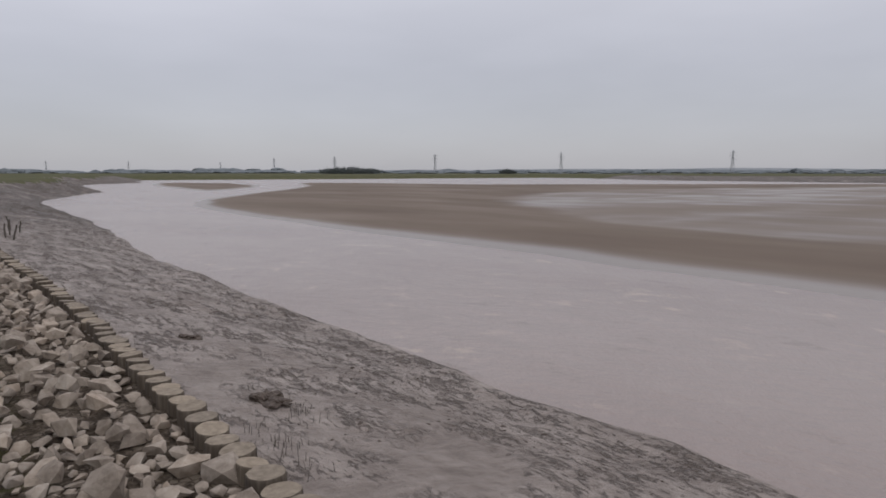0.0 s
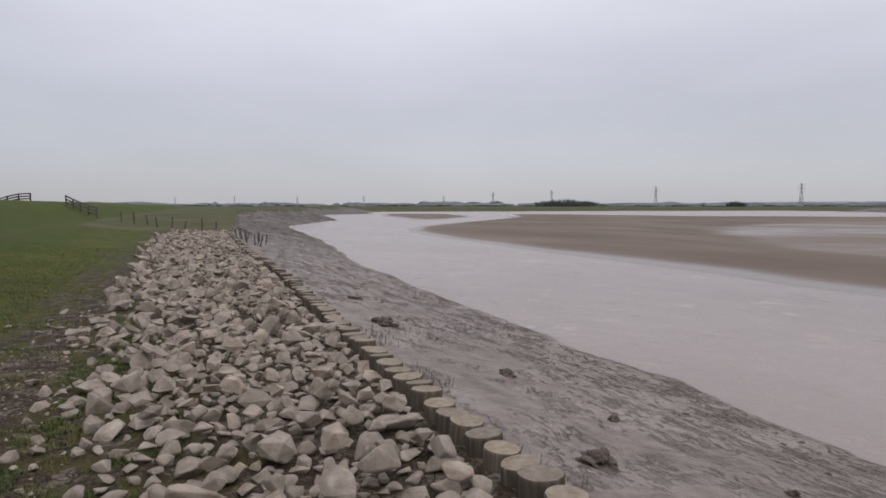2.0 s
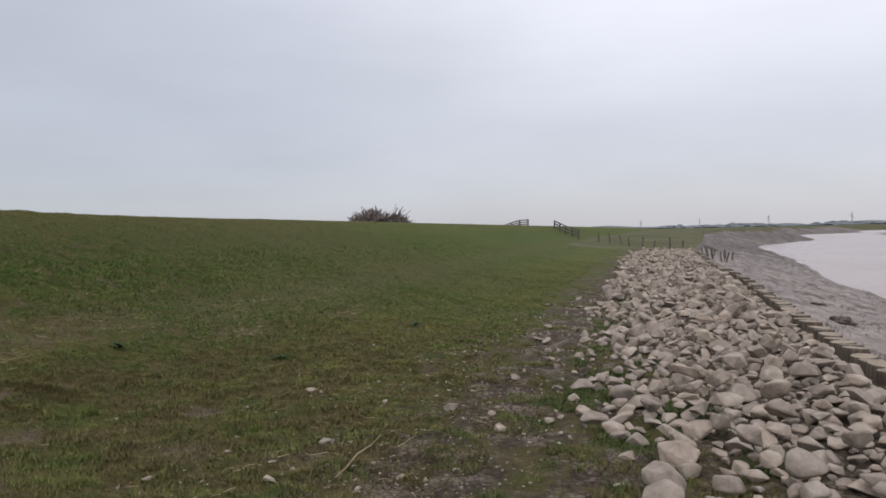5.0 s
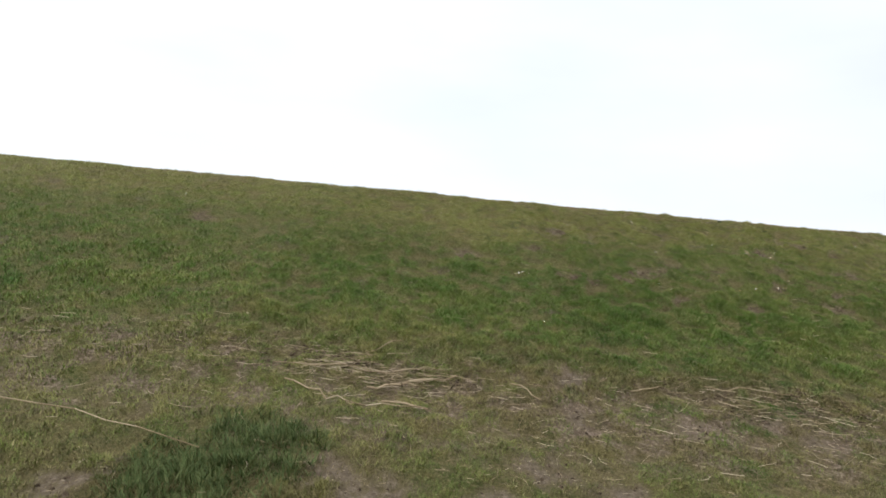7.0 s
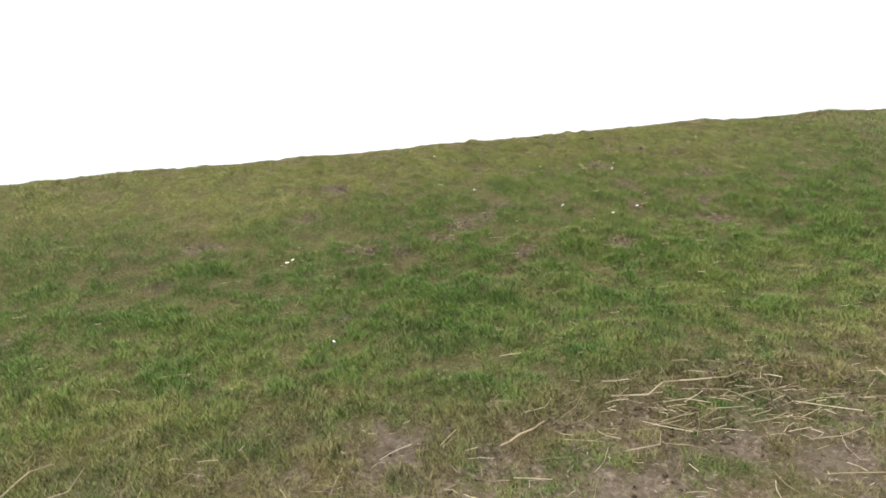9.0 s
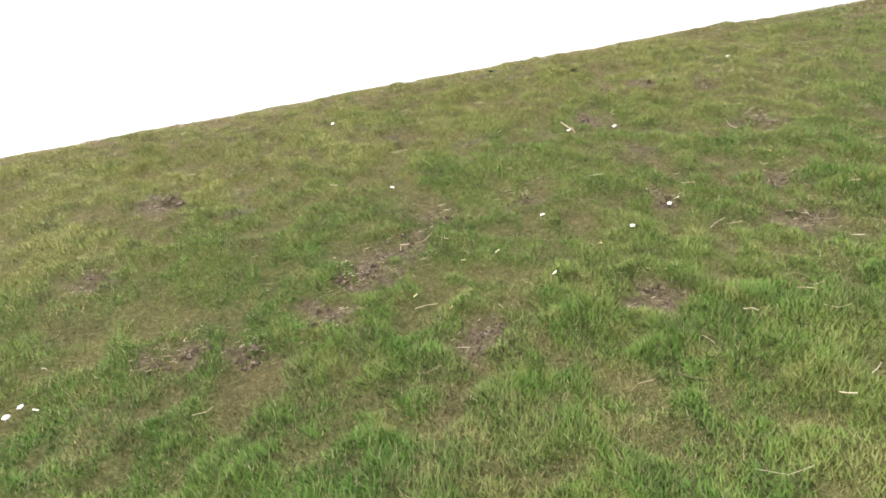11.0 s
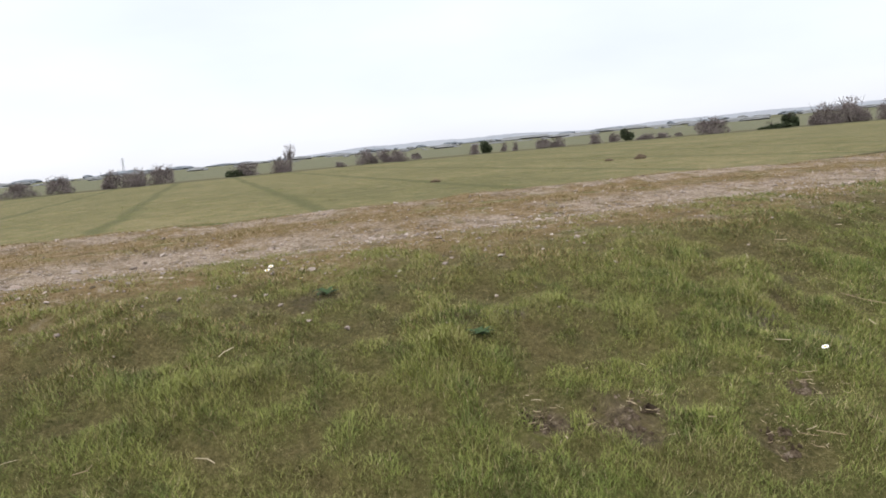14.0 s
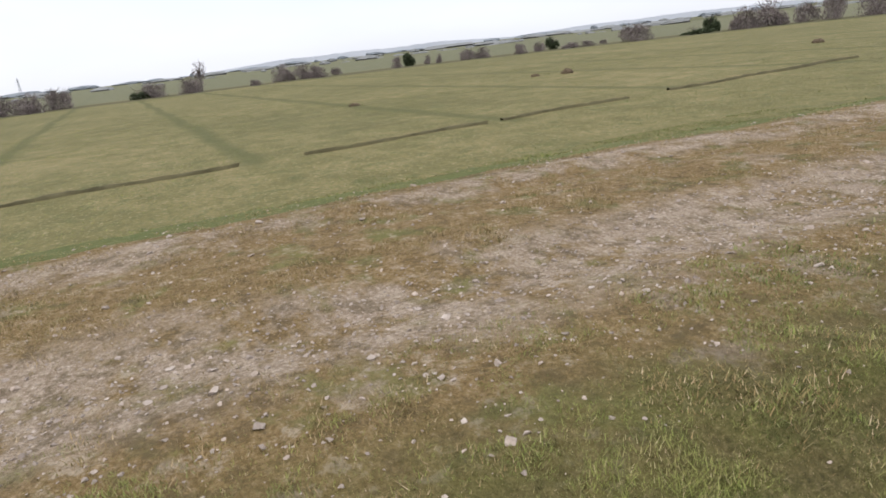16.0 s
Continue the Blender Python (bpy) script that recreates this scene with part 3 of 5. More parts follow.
    return np.where((x > edge + 0.1) | (y > 336), np.maximum(z, far), z)




def steps(*spans):
    """Grid lines: (from, to, step) spans joined."""
    out = []
    for a, b, d in spans:
        n = max(1, round((b - a) / d))
        out += list(a + (b - a) * np.arange(n) / n)
    return np.array(out + [spans[-1][1]])


def sheet(name, xs, ys, height, keep, mats, pick=None, smooth_faces=True):
    """A height field on grid lines, of the cells for which keep() holds."""
    gx, gy = np.meshgrid(xs, ys)
    gz = height(gx, gy)
    n = len(xs)
    cx, cy = (gx[:-1, :-1] + gx[1:, 1:]) / 2, (gy[:-1, :-1] + gy[1:, 1:]) / 2
    cz = (gz[:-1, :-1] + gz[1:, 1:]) / 2
    ok = keep(cx, cy, cz)
    j, i = np.nonzero(ok)
    a = j * n + i
    quads = np.stack([a, a + 1, a + 1 + n, a + n], 1)
    used, back = np.unique(quads, return_inverse=True)
    co = np.stack([gx.ravel(), gy.ravel(), gz.ravel()], 1)[used]
    me = bpy.data.meshes.new(name)
    me.from_pydata(co.tolist(), [], back.reshape(-1, 4).tolist())
    for mt in mats:
        me.materials.append(mt)
    if pick is not None:
        me.polygons.foreach_set("material_index", pick(cx, cy, cz)[ok].astype(np.int32))
    me.polygons.foreach_set("use_smooth", [smooth_faces] * len(me.polygons))
    return new(name, me)


XS = steps((-3000, -600, 150), (-600, -120, 20), (-120, -40, 3), (-40, -17, 0.6), (-17, -12.4, 0.13), (-12.4, -4.6, 0.055), (-4.6, 9, 0.13), (9, 32, 0.8), (32, 130, 3), (130, 420, 9), (420, 3000, 120))
YS = steps((-2500, -200, 120), (-200, -20, 8), (-20, -5, 0.6), (-5, -1.5, 0.13), (-1.5, 8.4, 0.055), (8.4, 14, 0.13), (14, 34, 0.22), (34, 70, 0.6), (70, 160, 1.5), (160, 400, 5), (400, 4200, 140))


GRID_X, GRID_Y = np.meshgrid(XS, YS)
GRID_Z = land_height(GRID_X, GRID_Y)


def ground_z(x, y):
    """Height of the ground sheet at arrays of places."""
    i = np.clip(np.searchsorted(XS, x) - 1, 0, len(XS) - 2)
    j = np.clip(np.searchsorted(YS, y) - 1, 0, len(YS) - 2)
    u, v = (x - XS[i]) / (XS[i + 1] - XS[i]), (y - YS[j]) / (YS[j + 1] - YS[j])
    lo = GRID_Z[j, i] * (1 - u) + GRID_Z[j, i + 1] * u
    hi = GRID_Z[j + 1, i] * (1 - u) + GRID_Z[j + 1, i + 1] * u
    return lo * (1 - v) + hi * v


def ground_at(x, y):
    return float(ground_z(np.array([x], float), np.array([y], float))[0])


def edge_of(y):
    return np.interp(y, EDGE_Y, EDGE_X)


def is_mud(x, y, z):
    return (x > edge_of(y) - 0.12) & (y < 345) & (x < 320) & (z < 0.86)


def land_pick(x, y, z):
    out = np.zeros_like(x)
    out[(x < -15.6)] = 1
    out[(x > 2) | ((y > 52) & (x > -7)) | (y > 320)] = 2
    return out


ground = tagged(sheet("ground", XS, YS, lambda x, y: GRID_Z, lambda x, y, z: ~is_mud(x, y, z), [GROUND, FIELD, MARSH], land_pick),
                "grassy river dyke, trodden track and flat fields reaching the horizon", "ground", kind="structure")
for key, of in (("dry", dry_of), ("bare", bare_of)):
    co = np.empty(3 * len(ground.data.vertices))
    ground.data.vertices.foreach_get("co", co)
    ground.data.attributes.new(key, "FLOAT", "POINT").data.foreach_set("value", of(co[0::3], co[1::3]).astype(np.float32))
mud_bank = tagged(sheet("mud_bank", XS, YS, lambda x, y: GRID_Z, lambda x, y, z: is_mud(x, y, z) & (z > -2.55), [MUD]),
                  "rippled wet grey-brown tidal mud bank sloping to the river", "mud bank", kind="structure")
water = tagged(sheet("water", steps((4, 40, 4), (40, 400, 30)), steps((-2500, -100, 200), (-100, 60, 8), (60, 380, 20)),
                     lambda x, y: x * 0 + WATER_Z, lambda x, y, z: x < 1e9, [WATER]),
               "wide silty brown tidal river with faint ripples", "water", kind="structure")


def poly_distance(x, y, poly):
    """Distance inside a closed outline, negative outside."""
    p = np.array(poly, float)
    q = np.roll(p, -1, 0)
    best, inside = np.full(x.shape, 1e9), np.zeros(x.shape, bool)
    for (ax, ay), (bx, by) in zip(p, q):
        dx, dy = bx - ax, by - ay
        t = np.clip(((x - ax) * dx + (y - ay) * dy) / (dx * dx + dy * dy), 0, 1)
        best = np.minimum(best, np.hypot(x - ax - t * dx, y - ay - t * dy))
        if ay != by:
            inside ^= ((ay > y) != (by > y)) & (x < dx * (y - ay) / (by - ay) + ax)
    return np.where(inside, best, -best)


def bar_height(outline, top, grow=1.0):
    def height(x, y):
        d = poly_distance(x, y, outline) + grow + 0.5 * lumps(x, y, 9, 21)
        dry = np.interp(y, [0, 40, 80, 130], [9, 14, 30, 80]) + 3 * lumps(x, y, 14, 24)
        sink = 0.78 * smooth(dry * 0.75, dry * 1.5, d) * (0.9 + 0.15 * lumps(x * 0.35, y * 1.5, 18, 22, 3))
        return WATER_Z + np.where(d > 0, top * (1 - np.exp(-np.maximum(d, 0) / 5)) * (1 - sink), d * 0.08) + 0.012 * lumps(x, y, 3, 23)
    return height


sandbar = tagged(sheet("sandbar", steps((18, 40, 0.8), (40, 120, 2), (120, 236, 5)), steps((-262, -20, 8), (-20, 110, 1.2), (110, 230, 2.5)),
                       bar_height(BAR, 0.32), lambda x, y, z: z > WATER_Z - 0.05, [SAND]),
                 "long smooth brown sandbar lying bare in the river at low tide", "sandbar", kind="structure")
sandbar_far = tagged(sheet("sandbar_far", steps((38, 90, 1.2)), steps((134, 256, 2)), bar_height(BAR_FAR, 0.25),
                           lambda x, y, z: z > WATER_Z - 0.05, [SAND]),
                     "low wet sandbank in the bend of the river", "sandbar", kind="structure")


# ---- building blocks ----
def link(name, bm, mats, parent=None, label="", smooth_faces=False):
    me = bpy.data.meshes.new(name)
    bm.to_mesh(me)
    bm.free()
    for mt in mats if isinstance(mats, (list, tuple)) else [mats]:
        me.materials.append(mt)
    if smooth_faces:
        me.polygons.foreach_set("use_smooth", [True] * len(me.polygons))
    ob = new(name, me)
    if parent is not None:
        ob.parent = parent
    if label:
        ob["label"] = label
    return ob


def part(name, bm, material, parent, label="", smooth_faces=False):
    return link(name, bm, material, parent, label, smooth_faces)


def raw(name, verts, faces, mat, smooth_faces=False):
    me = bpy.data.meshes.new(name)
    me.from_pydata(verts, [], faces)
    me.materials.append(mat)
    if smooth_faces:
        me.polygons.foreach_set("use_smooth", [True] * len(me.polygons))
    return new(name, me)


def add_bar(bm, a, b, r1, r2, sides=6):
    """A tapered rod from a to b, added to bm."""
    a, b = Vector(a), Vector(b)
    q = (b - a).to_track_quat("Z", "Y")
    rings = []
    for p, r in ((a, r1), (b, r2)):
        rings.append([bm.verts.new(p + q @ Vector((r * math.cos(k * math.tau / sides), r * math.sin(k * math.tau / sides), 0))) for k in range(sides)])
    for k in range(sides):
        bm.faces.new((rings[0][k], rings[0][(k + 1) % sides], rings[1][(k + 1) % sides], rings[1][k]))
    bm.faces.new(rings[0][::-1])
    bm.faces.new(rings[1])


def add_box(bm, size, m):
    bmesh.ops.create_cube(bm, size=1.0, matrix=m @ Matrix.Diagonal((*size, 1)))


# ---- timber post row ----
rng = random.Random(4)


def post_mesh(seed):
    r = random.Random(seed)
    bm = bmesh.new()
    sides, rad, high = 20, 0.134 * r.uniform(0.93, 1.07), 0.95
    wob = [1 + r.uniform(-0.035, 0.035) for _ in range(sides)]
    tilt = (r.uniform(-0.05, 0.05), r.uniform(-0.05, 0.05))
    rings = []
    for z, k in ((-high, 1.03), (-0.35, 1.01), (-0.03, 1.0), (-0.006, 0.985), (0.0, 0.95)):
        ring = []
        for s in range(sides):
            a = s * math.tau / sides
            x, y = rad * k * wob[s] * math.cos(a), rad * k * wob[s] * math.sin(a)
            ring.append(bm.verts.new((x, y, z + (x * tilt[0] + y * tilt[1]) * 2)))
        rings.append(ring)
    for lo, hi in zip(rings, rings[1:]):
        for s in range(sides):
            bm.faces.new((lo[s], lo[(s + 1) % sides], hi[(s + 1) % sides], hi[s])).smooth = True
    top = bm.faces.new(rings[-1])
    top.material_index = 1
    me = bpy.data.meshes.new("timber_post")
    bm.to_mesh(me)
    bm.free()
    me.materials.append(TIMBER)
    me.materials.append(ENDGRAIN)
    return me


POSTS = [post_mesh(100 + k) for k in range(10)]
y = -4.0
while y < 49:
    ob = new("timber_post", rng.choice(POSTS))
    lean = 1 if y < 30 else 2
    top = 0.18 + rng.uniform(-0.03, 0.03)
    x = 2.06 + 0.06 * math.sin(y * 0.35) + rng.uniform(-0.02, 0.02) + 0.05 * smooth(8, 15, y) - 0.2 * smooth(18, 30, y)
    ob.matrix_world = pose(x, y, top, rng.uniform(-3, 3) * lean, rng.uniform(-3, 3) * lean, rng.uniform(0, 360))
    tagged(ob, "round weathered timber post set upright in a bank revetment", "post", "row of timber posts along the bank")
    y += 0.275 + rng.uniform(-0.012, 0.025)


# ---- rubble stones ----
def stone_mesh(seed, worn=True):
    r = random.Random(seed)
    bm = bmesh.new()
    flat = r.uniform(0.52, 0.85)
    long = r.uniform(1.0, 1.35)
    for _ in range(13):
        v = Vector((r.gauss(0, 1), r.gauss(0, 1), r.gauss(0, 1))).normalized() * r.uniform(0.8, 1.0)
        bm.verts.new((v.x * long * 0.5, v.y * 0.5, v.z * flat * 0.5))
    bmesh.ops.convex_hull(bm, input=bm.verts)
    bmesh.ops.delete(bm, geom=[v for v in bm.verts if not v.link_faces], context="VERTS")
    bmesh.ops.dissolve_limit(bm, angle_limit=radians(14), verts=bm.verts, edges=bm.edges)
    if worn:
        bmesh.ops.bevel(bm, geom=bm.edges[:], offset=0.055, segments=2, profile=0.5, affect="EDGES", clamp_overlap=True)
    bmesh.ops.triangulate(bm, faces=bm.faces)
    for f in bm.faces:
        f.smooth = worn
    for v in bm.verts:
        v.co *= 1 + 0.05 * noise.noise(v.co * 5 + Vector((seed, 0, 0)))
    me = bpy.data.meshes.new("rubble_stone")
    bm.to_mesh(me)
    bm.free()
    me.materials.append(STONE)
    return me


STONES = [stone_mesh(300 + k) for k in range(18)]


def stone_left(y):
    """Where the loose stones begin, on the land side."""
    return float(np.interp(y, [0, 4, 5.7, 8, 13, 20, 50], [0.35, -0.1, -0.5, -0.75, -1.15, -1.5, -2.0])) + 0.22 * math.sin(y * 1.7) + 0.1 * math.sin(y * 4.1)


placed = []
grid = {}
r = random.Random(8)


def try_stone(x, y, size, lift, gap):
    cell = (int(x * 3), int(y * 3))
    for i in range(-2, 3):
        for j in range(-2, 3):
            for (px, py, ps, pl) in grid.get((cell[0] + i, cell[1] + j), ()):
                if pl == lift and (px - x) ** 2 + (py - y) ** 2 < (gap * (ps + size) / 2) ** 2:
                    return False
    grid.setdefault(cell, []).append((x, y, size, lift))
    placed.append((x, y, size, lift))
    return True


for y0, y1, tries in ((-4, 0.3, 3000), (0.3, 6, 7000), (6, 14, 9000), (14, 50, 14000)):
    for _ in range(tries):
        y = r.uniform(y0, y1)
        left = stone_left(y)
        x = r.uniform(left, 1.88)
        if x < left + 0.95 and r.random() > 0.12 + 0.75 * ((x - left) / 0.95) ** 2:
            continue
        size = min(0.35, max(0.075, r.lognormvariate(math.log(0.182), 0.40))) * (1.0 if y < 14 else 1.25)
        try_stone(x, y, size, 0, 0.80)
for y0, y1, tries in ((0.3, 6, 900), (6, 14, 900), (14, 50, 2200)):
    for _ in range(tries):
        y = r.uniform(y0, y1)
        x = r.uniform(stone_left(y) + 0.6, 1.72 if y < 9 else 1.4)
        try_stone(x, y, r.uniform(0.15, 0.34), 1, 1.25)
# a few strays in the turf
for _ in range(110):
    y = r.uniform(0.8, 16)
    x = stone_left(y) - abs(r.gauss(0, 0.4))
    try_stone(x, y, r.uniform(0.07, 0.17), 0, 1.2)


def stone_pose(x, y, size, lift):
    z = ground_at(x, y) + size * (0.16 if lift == 0 else 0.62)
    return pose(x, y, z, r.uniform(-25, 25), r.uniform(-25, 25), r.uniform(0, 360)) @ Matrix.Scale(size, 4)


placed.sort(key=lambda s: s[0] ** 2 + (s[1] - 2.5) ** 2)
for s in placed[:300]:
    ob = new("rubble_stone", r.choice(STONES))
    ob.matrix_world = stone_pose(*s)
    big = s[2] > 0.27
    tagged(ob, "large angular block of pale grey limestone rubble" if big else "angular chunk of pale grey limestone rubble",
           "rock", "limestone rubble along the bank")
verts, faces = [], []
SHAPES = [(np.array([v.co for v in me.vertices]), [tuple(p.vertices) for p in me.polygons]) for me in STONES]
PLAIN = [(np.array([v.co for v in me.vertices]), [tuple(p.vertices) for p in me.polygons]) for me in (stone_mesh(500 + k, False) for k in range(14))]
for s in placed[300:]:
    co, fs = r.choice(SHAPES if s[1] < 9 else PLAIN)
    m = np.array(stone_pose(*s))
    base = len(verts)
    verts += (co @ m[:3, :3].T + m[:3, 3]).tolist()
    faces += [tuple(base + i for i in f) for f in fs]
tagged(raw("rubble_stones", verts, faces, STONE), "bed of pale grey limestone rubble running along the bank", "rocks", kind="stuff")


# ---- mud clods ----
def clod(x, y, size, high, seed):
    bm = bmesh.new()
    bmesh.ops.create_icosphere(bm, subdivisions=4, radius=0.5)
    for v in bm.verts:
        n = noise.fractal(v.co * 2.6 + Vector((seed, 0, 0)), 0.8, 2.1, 6)
        v.co *= 1 + 0.8 * n
        flare = 1 + 0.55 * max(0.0, 0.25 - v.co.z)
        v.co.x, v.co.y = v.co.x * flare, v.co.y * flare
        v.co.z = max(v.co.z, -0.2)
    ob = link("mud_clod", bm, CLOD)
    ob.matrix_world = pose(x, y, ground_at(x, y) + high * 0.02, 0, 0, seed * 40) @ Matrix.Diagonal((size, size * 0.7, high, 1))
    tagged(ob, "dark slumped clod of wet mud lying on the mud bank", "mud clod", "clods on the mud bank")


for args in ((2.87, 3.65, 0.26, 0.2, 1), (3.2, 7.9, 0.36, 0.17, 2), (3.15, 14.6, 0.45, 0.2, 3), (4.4, 9.5, 0.14, 0.1, 5), (3.1, 6.8, 0.1, 0.08, 6), (4.7, 7.4, 0.12, 0.08, 7), (3.9, 11.2, 0.2, 0.1, 8), (3.5, 18.5, 0.32, 0.12, 9)):
    clod(*args)


# ---- grass ----
def grass_field(name, count, area, size, keep, seed, label, wide=1.0, mat=None):
    """Many bent blades of three faces, in drifts, as one mesh."""
    g = np.random.default_rng(seed)
    x = g.uniform(area[0], area[1], count)
    y = g.uniform(area[2], area[3], count)
    d = keep(x, y)
    ok = g.uniform(0, 1, count) < d
    x, y, d = x[ok], y[ok], d[ok]
    n = len(x)
    z = ground_z(x, y)
    dead = dry_of(x, y)
    clump = np.clip(0.9 + 0.95 * tuft_of(x, y), 0.5, 1.8) * (1 - 0.15 * dead)
    clump = clump * (1 - 0.2 * smooth(-9.2, -10.4, x)) * (0.9 + 0.25 * lumps(x, y, 0.9, 52, 2))
    h = size * clump * g.uniform(0.55, 1.35, n) * (0.72 + 0.28 * d)
    a = g.uniform(0, math.tau, n)
    lean = g.uniform(0.2, 1.4, n) * h
    dx, dy = np.cos(a), np.sin(a)
    w = wide * g.uniform(0.0020, 0.0042, n) * (1 - 0.35 * smooth(-8.5, -10.0, x) * smooth(-20, -16, x))
    px, py = -dy * w, dx * w
    o = np.stack([x, y, z - 0.004], 1)
    side = np.stack([px, py, 0 * px], 1)
    tip = o + np.stack([dx * lean, dy * lean, h], 1)
    co = np.stack([o - side, o + side, tip], 1).reshape(-1, 3)
    me = bpy.data.meshes.new(name)
    me.vertices.add(3 * n)
    me.vertices.foreach_set("co", co.ravel())
    me.loops.add(3 * n)
    me.loops.foreach_set("vertex_index", np.arange(3 * n, dtype=np.int32))
    me.polygons.add(n)
    me.polygons.foreach_set("loop_start", np.arange(0, 3 * n, 3, dtype=np.int32))
    me.materials.append(mat or BLADE)
    me.update(calc_edges=True)
    me.attributes.new("dry", "FLOAT", "POINT").data.foreach_set("value", np.repeat(np.clip(dead + g.normal(0, 0.16, n), 0, 1), 3).astype(np.float32))
    return tagged(new(name, me), label, "grass", kind="stuff")


def turf(x, y):
    """How thick the turf is: full on the slope, thin on the trodden strip, the wrack line and the track."""
    t = 1 - 0.45 * smooth(-2.6, -1.5, x + 0.7 * lumps(x, y, 1.3, 60))
    left = np.interp(y, [0, 4, 5.7, 8, 13, 20, 50], [0.35, -0.1, -0.5, -0.75, -1.15, -1.5, -2.0])
    tufts = smooth(-0.05, 0.35, lumps(x, y, 0.7, 61, 3))
    t = np.where(x > left - 1.1, 1.0 * tufts * smooth(left + 1.1, left + 0.2, x), t)
    t *= 1 - 0.25 * dry_of(x, y)
    t *= 1 - 0.85 * bare_of(x, y)
    t *= 1 - 0.45 * smooth(1.0, 0.3, np.abs(x + 6.6))
    t *= 1 - 0.6 * smooth(0.6, 0.25, np.abs(x + 1.45 + 0.5 * lumps(x, y, 1.6, 65)))
    on = smooth(-11.7, -12.5, x + 0.5 * lumps(x, y, 1.2, 63)) * smooth(-15.4, -14.9, x)
    t *= 1 - on * (0.9 - 0.6 * smooth(-0.05, 0.3, lumps(x, y, 0.3, 84, 3)))
    return np.clip(t, 0, 1)


GRASS_LABEL = "short uneven spring grass, green mixed with straw"
grass_field("grass_near", 1330000, (-12.6, -5.0, -1.2, 8.2), 0.031, lambda x, y: turf(x, y) * (1 - 0.8 * smooth(4.6, 8.2, y)), 1, GRASS_LABEL, 0.8)
grass_field("grass_middle", 420000, (-13, -0.6, 5.6, 15.5), 0.038, lambda x, y: turf(x, y) * smooth(5.6, 8.0, y) * (1 - 0.55 * smooth(9.5, 15.5, y)), 15, GRASS_LABEL, 1.7)
grass_field("grass_crest", 430000, (-12.9, -8.4, 1.6, 7.4), 0.030, turf, 12, GRASS_LABEL, 0.55)
grass_field("grass_low", 330000, (-5.0, 0.9, 0.6, 8.2), 0.040, lambda x, y: turf(x, y) * (1 - 0.6 * smooth(6, 8.2, y)), 6, GRASS_LABEL, 1.0)
grass_field("grass_track", 330000, (-15.9, -11.6, -1, 14), 0.023, lambda x, y: (0.12 + 0.88 * smooth(-0.15, 0.25, lumps(x, y, 0.5, 66, 3))) * (1 - 0.7 * smooth(0.6, 0.1, np.abs(x + 13.3 + 0.25 * lumps(x, y, 0.8, 69)))), 2, "sparse dry grass on the farm track", 0.8, DRYBLADE)
grass_field("grass_straw", 150000, (-12.6, -8.6, -1.0, 8.2), 0.030, lambda x, y: turf(x, y) * (0.25 + 0.75 * smooth(-9.2, -10.4, x)) * (0.3 + 0.7 * smooth(-0.2, 0.3, lumps(x, y, 0.5, 81, 2))), 13, "dead straw-coloured blades standing in the turf", 0.6, STRAWBLADE)
grass_field("grass_strip", 150000, (-3.4, 0.4, 1.2, 9.5), 0.045, lambda x, y: smooth(0.0, 0.25, lumps(x, y, 0.26, 82, 3)) * smooth(0.35, -0.3, x - np.interp(y, [0, 4, 5.7, 8, 13], [0.35, -0.1, -0.5, -0.75, -1.15])), 14, "olive grass tufts on the trodden strip", 1.0)
grass_field("grass_wide", 260000, (-13, -0.6, 12, 34), 0.045, lambda x, y: turf(x, y) * smooth(11.5, 15, y) * (1 - 0.7 * smooth(14, 34, y)), 3, GRASS_LABEL, 1.8)
grass_field("grass_track_tufts", 230000, (-15.6, -11.6, -1, 12), 0.030, lambda x, y: smooth(0.12, 0.32, lumps(x, y, 0.28, 76, 2)) * (1 - 0.85 * smooth(0.5, 0.15, np.abs(x + 13.3))), 11, "standing tufts of dry brown grass on the track", 1.0, DRYBLADE)
grass_field("grass_bank", 170000, (-24, -15.4, -2, 20), 0.045, lambda x, y: (0.3 + 0.7 * smooth(-0.2, 0.2, lumps(x, y, 0.7, 67, 3))) * smooth(-15.3, -16.8, x + 0.9 * lumps(x, y, 0.8, 74)), 7, "rough grass on the landward foot of the dyke", 2.0)
grass_field("grass_field", 130000, (-62, -24, -8, 48), 0.055, lambda x, y: smooth(-0.3, 0.4, lumps(x, y, 1.2, 68, 3)), 8, "mown grass stubble of the field", 2.4)
grass_field("grass_side", 420000, (-12.8, -5.0, -10, -1.2), 0.036, lambda x, y: turf(x, y) * (1 - 0.8 * smooth(-3.5, -8.5, y)), 4, GRASS_LABEL, 1.35)


# dead stubble standing in the mud beside the posts
def stubble(name, spots, seed, label):
    g = random.Random(seed)
    bm = bmesh.new()
    for cx, cy, n in spots:
        for _ in range(n):
            x, y = cx + g.gauss(0, 0.12), cy + g.gauss(0, 0.35)
            z = ground_at(x, y)
            add_bar(bm, (x, y, z - 0.03), (x + g.gauss(0, 0.015), y + g.gauss(0, 0.015), z + g.uniform(0.03, 0.11)), 0.004, 0.002, 3)
    return tagged(link(name, bm, FENCE), label, "stubble", kind="stuff")


stubble("dead_stubble", ((2.65, 13.2, 45), (3.35, 14.3, 35), (2.6, 10.4, 60), (2.5, 7.6, 30)), 5, "short dark stubs of dead plants in the mud")


